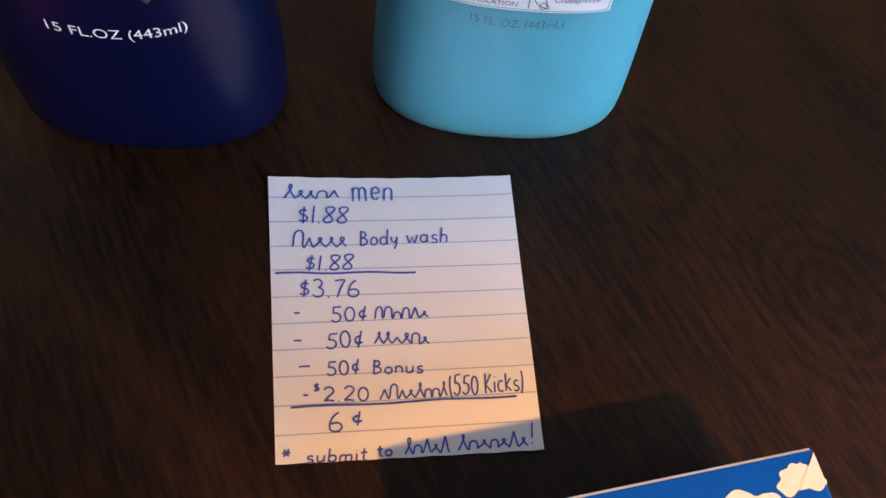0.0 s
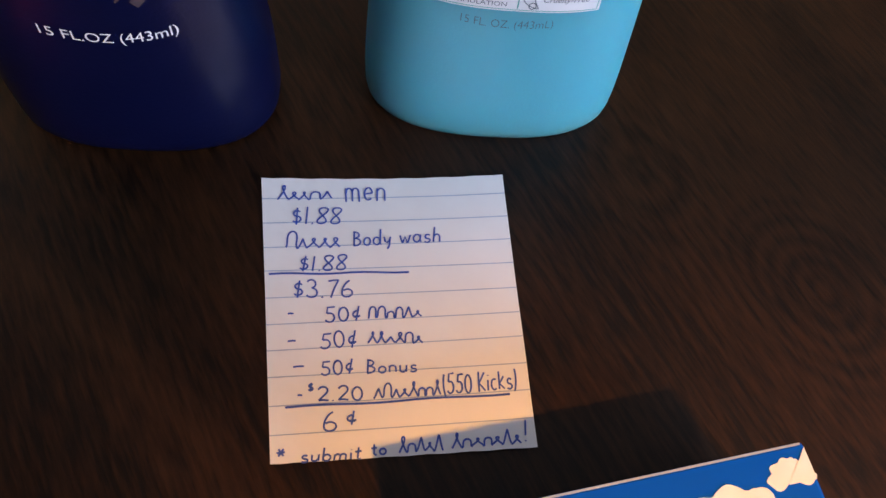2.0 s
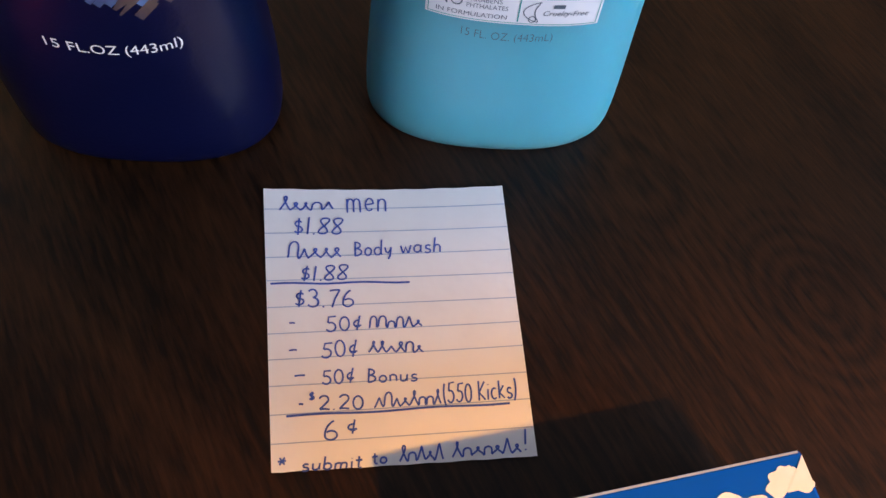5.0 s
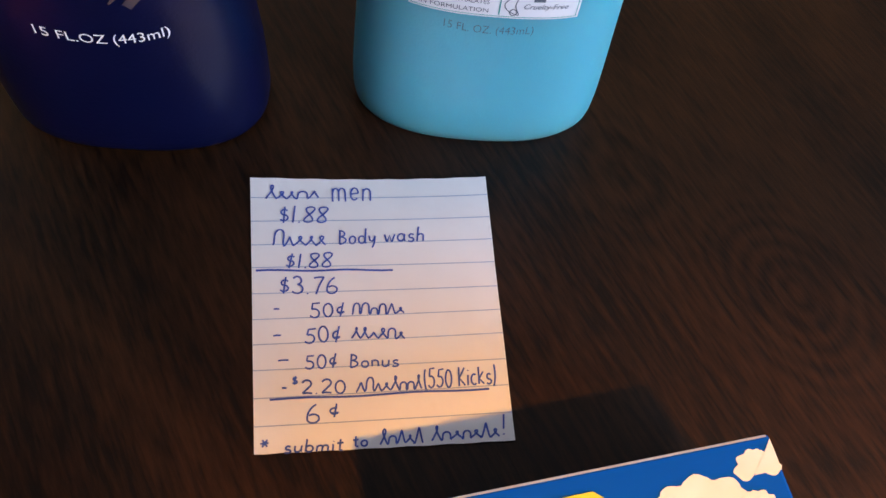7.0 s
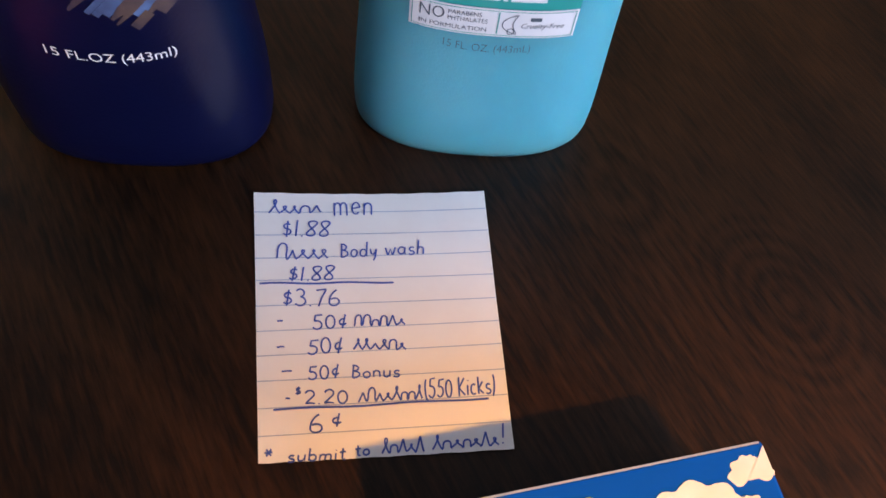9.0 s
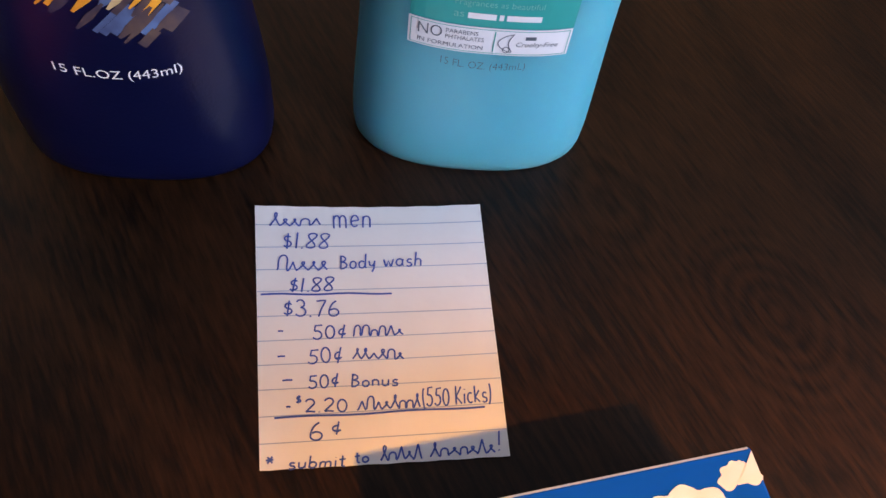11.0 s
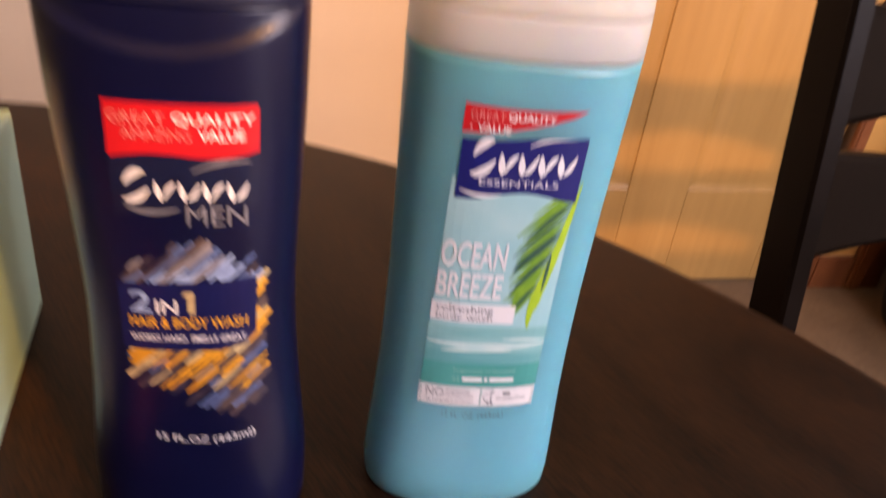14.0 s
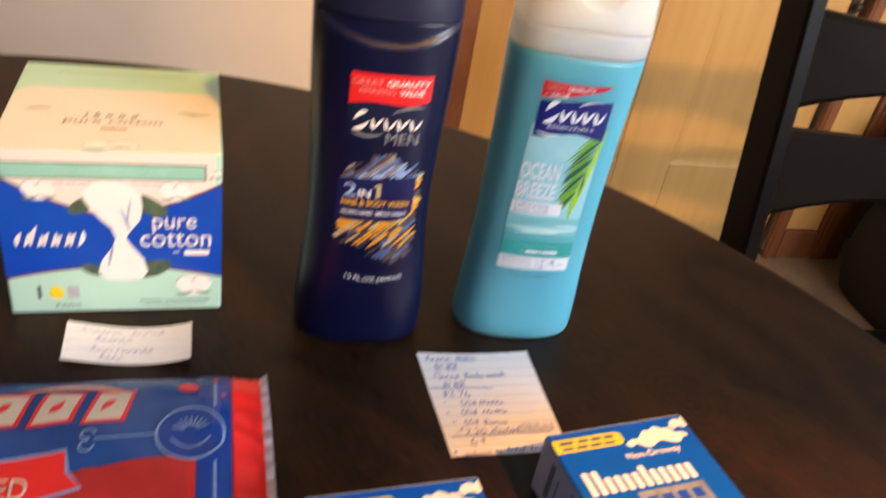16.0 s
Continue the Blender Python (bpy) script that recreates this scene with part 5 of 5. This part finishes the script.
def allergy_carton(m, label):
    """A flat blue carton with clouds; its back right upper corner is the origin of the print."""
    w, d, h = 0.081, 0.105, 0.036
    c = thing("tablet_carton", m, label, "box", group="tablet cartons")
    part("carton", box_bm(-w, -d, 0, 0, 0, h, 0.0009, 2), M_CARD_BLUE, c)

    def T(x, y, off):
        return Vector((x - w, y - d, h + off))

    def L(x, z, off):
        return Vector((-w - off, -x, z))
    printed("side_print", rect(0.001, 0.001, d - 0.001, h - 0.001), M_CARD_GREY, c, L, 1, "grey printed side")
    printed("side_bars", [rect(0.012 + 0.02 * i, 0.006, 0.016 + 0.02 * i, 0.03) for i in range(4)] + [rect(0.02 + 0.02 * i, 0.006, 0.0212 + 0.02 * i, 0.026) for i in range(4)], M_GREYINK, c, L, 2)
    printed("cloud", cloud(0.0752, d - 0.0078, 0.0050, 0.0048, 1), M_CLOUD, c, T, 1)
    printed("cloud_corner", poly([(0.0740, d - 0.0082), (w - 0.0004, d - 0.0082), (w - 0.0004, d - 0.0012), (0.0790, d - 0.0030)]), M_CLOUD, c, T, 1.6)
    printed("cloud", [cloud(0.060, d - 0.0155, 0.0125, 0.0088, 4)], M_CLOUD, c, T, 1.4)
    printed("cloud_puff", [cloud(0.0455, d - 0.0150, 0.0058, 0.0034, 2), cloud(0.0725, d - 0.0145, 0.0040, 0.0030, 3)], M_CLOUD, c, T, 2.0, each=True)
    tag = printed("yellow_tag", poly([(0.0006, d - 0.0132), (0.0375, d - 0.0132), (0.0395, d - 0.0115), (0.0395, d - 0.0064), (0.0375, d - 0.0047), (0.0006, d - 0.0047)]), M_YELLOW, c, T, 2, "yellow corner tag")
    printed("tag_bars", [rect(0.004, d - 0.0085, 0.012, d - 0.0062)] + [rect(0.0145 + 0.0075 * i, d - 0.0085, 0.0205 + 0.0075 * i, d - 0.0062) for i in range(3)]
            + [rect(0.004 + 0.008 * i, d - 0.0120, 0.0105 + 0.008 * i, d - 0.0100) for i in range(4)], M_GREYINK, tag, T, 3)
    printed("lettering", lettering("Non-Drowsy", 0.035, d - 0.0243, 0.067, d - 0.0195, 0.015), M_WHITE, c, T, 3)
    printed("trade_mark", slabs(0.0055, d - 0.0405, 0.067, d - 0.0265, "996666866666", 0.0034), M_WHITE, c, T, 3, each=True)
    printed("silver_panel", rect(0.028, d - 0.055, 0.066, d - 0.0425), M_SILVER, c, T, 2)
    printed("panel_bars", [rect(0.031 + 0.0085 * i, d - 0.0515, 0.0368 + 0.0085 * i, d - 0.0460) for i in range(4)], M_ROYAL, c, T, 3)
    printed("flap_edge", rect(0.001, d - 0.0007, w - 0.001, d - 0.0002), M_CARD_GREY, c, T, 1)
    return c


allergy_carton(pose(0.0722, 0.0442, TZ + 0.0002, 0, 0, 8.5), "flat blue tablet carton with printed clouds beside the note")
allergy_carton(pose(-0.0490, 0.0085, TZ + 0.0002, 0, 0, 5.0), "flat blue tablet carton with a yellow tag")


# ---------- candy bag ----------
def candy_bag():
    """A flat-lying film bag: puffed body, red end fold, crimped clear seal."""
    L, W = 0.30, 0.125
    c = thing("candy_bag", pose(-0.1430, 0.1125, TZ + 0.0003, 0, 0, 2.0), "shiny blue and red film bag of candy", "bag")

    def height(x, y):
        f, g = -x / L, -y / W
        body = (max(0.0, math.sin(math.pi * min(1, max(0, g)))) ** 0.45)
        end = smoothstep(0.0, 0.10, f) * smoothstep(0.0, 0.08, 1 - f)
        wrinkle = 0.0009 * math.sin(46 * g + 9 * f) * smoothstep(0.16, 0.02, f) + 0.0007 * math.sin(31 * f + 14 * g) + 0.0006 * noise.noise((f * 14, g * 9, 0))
        return 0.0025 + (0.021 * body * (0.35 + 0.65 * end)) + wrinkle * body

    def top(x, y, off):
        return Vector((x, y, height(x, y) + off))

    def sheet(x0, x1, n, m):
        bm = bmesh.new()
        up = [[bm.verts.new(top(x0 + (x1 - x0) * i / n, -W * j / m + 0.0012 * math.sin(i * 1.3 + j), 0)) for j in range(m + 1)] for i in range(n + 1)]
        dn = [[bm.verts.new((v.co.x, v.co.y, 0.0)) for v in r] for r in up]
        for s in (up, dn):
            for i in range(n):
                for j in range(m):
                    bm.faces.new((s[i][j], s[i + 1][j], s[i + 1][j + 1], s[i][j + 1]))
        for i in range(n):
            for j in (0, m):
                bm.faces.new((up[i][j], up[i + 1][j], dn[i + 1][j], dn[i][j]))
        for j in range(m):
            for i in (0, n):
                bm.faces.new((up[i][j], up[i][j + 1], dn[i][j + 1], dn[i][j]))
        return bm
    part("bag_body", sheet(-L, -0.0185, 70, 34), M_BAGBLUE, c, smooth=True)
    part("end_fold", sheet(-0.0183, -0.0020, 10, 34), M_BAGRED, c, "red folded end", smooth=True)
    seal = bmesh.new()
    rows = [[seal.verts.new((x, -W * j / 40, 0.012 * math.sin(math.pi * j / 40) ** 0.5 + 0.0035 * math.sin(j * 1.9) * (x + 0.003) / 0.008 + 0.003 + (x + 0.003) * 0.3)) for j in range(41)] for x in (-0.003, -0.001, 0.001)]
    for a, b in zip(rows, rows[1:]):
        for j in range(40):
            seal.faces.new((a[j], a[j + 1], b[j + 1], b[j]))
    bmesh.ops.solidify(seal, geom=seal.faces[:], thickness=0.0003)
    part("seal", seal, M_CLEAR, c, "crimped clear end seal")

    def P(x, y, off):
        return top(x, y, off + 0.0003)
    printed("side_stripe", rect(-0.0345, -W + 0.002, -0.0188, -0.004), M_FILMROYAL, c, P, 1, step=0.004)
    candy = [(-0.285, -W + 0.004), (-0.0348, -W + 0.004), (-0.0348, -0.0715), (-0.055, -0.0720), (-0.075, -0.0790), (-0.100, -0.090), (-0.150, -0.096), (-0.285, -0.104)]
    printed("candy_window", poly(candy), M_CANDY, c, P, 2, "window onto dark red candy", 0.004)
    for k in range(8):
        row = -0.1185 + 0.0058 * k
        left = -0.28 if k < 3 else -0.118 + 0.0085 * (k - 3)
        printed("candy_stick", stroke([(left + (-0.038 - left) * i / 24, row + 0.0004 * math.sin(i * 0.5 + k)) for i in range(25)], 0.0052), M_CANDYLIT, c, P, 3, step=0.004)
    for grow, ink, name, layer in ((0.0020, M_BAGRED, "trade_mark_edge", 2), (0.0, M_CREAM, "trade_mark", 3.5)):
        for k in range(5):
            x = -0.178 + 0.0232 * k
            slab = [(x - grow, -0.0465 - grow), (x + 0.0155 + grow, -0.0450 - grow), (x + 0.0190 + grow, -0.0235 + grow), (x + 0.0045 - grow, -0.0225 + grow)]
            printed(name, poly(slab), ink, c, P, layer, step=0.004)
        for k in range(5):
            x = -0.178 + 0.0232 * k
            if not grow:
                printed("trade_mark_notch", stroke(bow(x + 0.0062, -0.0385, x + 0.0120, -0.0300, 0.002 * (-1) ** k), 0.0042, True), M_BAGRED, c, P, 4.4, step=0.004)
    printed("arc_edge", stroke(bow(-0.118, -0.0215, -0.066, -0.0245, 0.0075), 0.0052, True), M_BAGRED, c, P, 3, step=0.004)
    printed("arc", stroke(bow(-0.115, -0.0215, -0.068, -0.0240, 0.0072), 0.0028, True), M_CREAM, c, P, 4.2, step=0.004)
    rib = [(-0.20, -0.116), (-0.115, -0.0960), (-0.0825, -0.0850), (-0.0890, -0.0760), (-0.0910, -0.0640), (-0.130, -0.0720), (-0.20, -0.085)]
    printed("ribbon_edge", stroke(rib + [rib[0]], 0.0016), M_FILMINK, c, P, 4, step=0.004)
    ribbon = printed("ribbon", poly(rib), M_BAGRED, c, P, 3.4, step=0.004)
    printed("lettering", lettering("RED", -0.1225, -0.0895, -0.1035, -0.0795, 0.0), M_CREAM, ribbon, P, 5, step=0.004)
    ring = [(-0.0375 + 0.0155 * math.cos(a), -0.0570 + 0.0170 * math.sin(a)) for a in (6.2832 * i / 40 for i in range(41))]
    badge = printed("badge", disc(-0.0375, -0.0570, 0.0155, 0.0170, 36), M_FILMROYAL, c, P, 4, step=0.004)
    printed("badge_ring", stroke(ring, 0.0011), M_FILMINK, badge, P, 5.5, step=0.004)
    rays = [stroke([(-0.0375 + 0.0030 * math.cos(a), -0.0560 + 0.0030 * math.sin(a)), (-0.0375 + 0.0090 * math.cos(a), -0.0560 + 0.0095 * math.sin(a))], 0.0007) for a in (0.3 + 2.55 * i / 8 for i in range(9))]
    printed("badge_ray", rays, M_FILMINK, badge, P, 5.5, step=0.004, each=True)
    printed("badge_bowl", stroke(bow(-0.0465, -0.0600, -0.0285, -0.0600, -0.0065), 0.0009), M_FILMINK, badge, P, 5.5, step=0.004)
    printed("scroll", [stroke([(-0.080, -0.0590), (-0.0535, -0.0570)], 0.0009), stroke([(-0.0828 + 0.0030 * math.cos(a), -0.0555 + 0.0030 * math.sin(a)) for a in (5 * i / 14 for i in range(15))], 0.0010),
                       stroke([(-0.0828 + 0.0030 * math.cos(-a), -0.0625 + 0.0030 * math.sin(-a)) for a in (5 * i / 14 for i in range(15))], 0.0010), rect(-0.0268, -0.0395, -0.0258, -0.0130), rect(-0.0268, -0.12, -0.0258, -0.0745),
                       stroke(bow(-0.036, -0.0100, -0.027, -0.0140, -0.003), 0.0009)], M_FILMINK, c, P, 3, step=0.004, each=True)
    printed("candy_dot", [disc(-0.0394, -0.0210, 0.0052, 0.0045, 16, -0.4), disc(-0.0262, -0.0110, 0.0016, 0.0016, 10), disc(-0.0215, -0.0265, 0.0018, 0.0016, 10)], M_BAGRED, c, P, 3, step=0.004, each=True)
    return c


candy_bag()
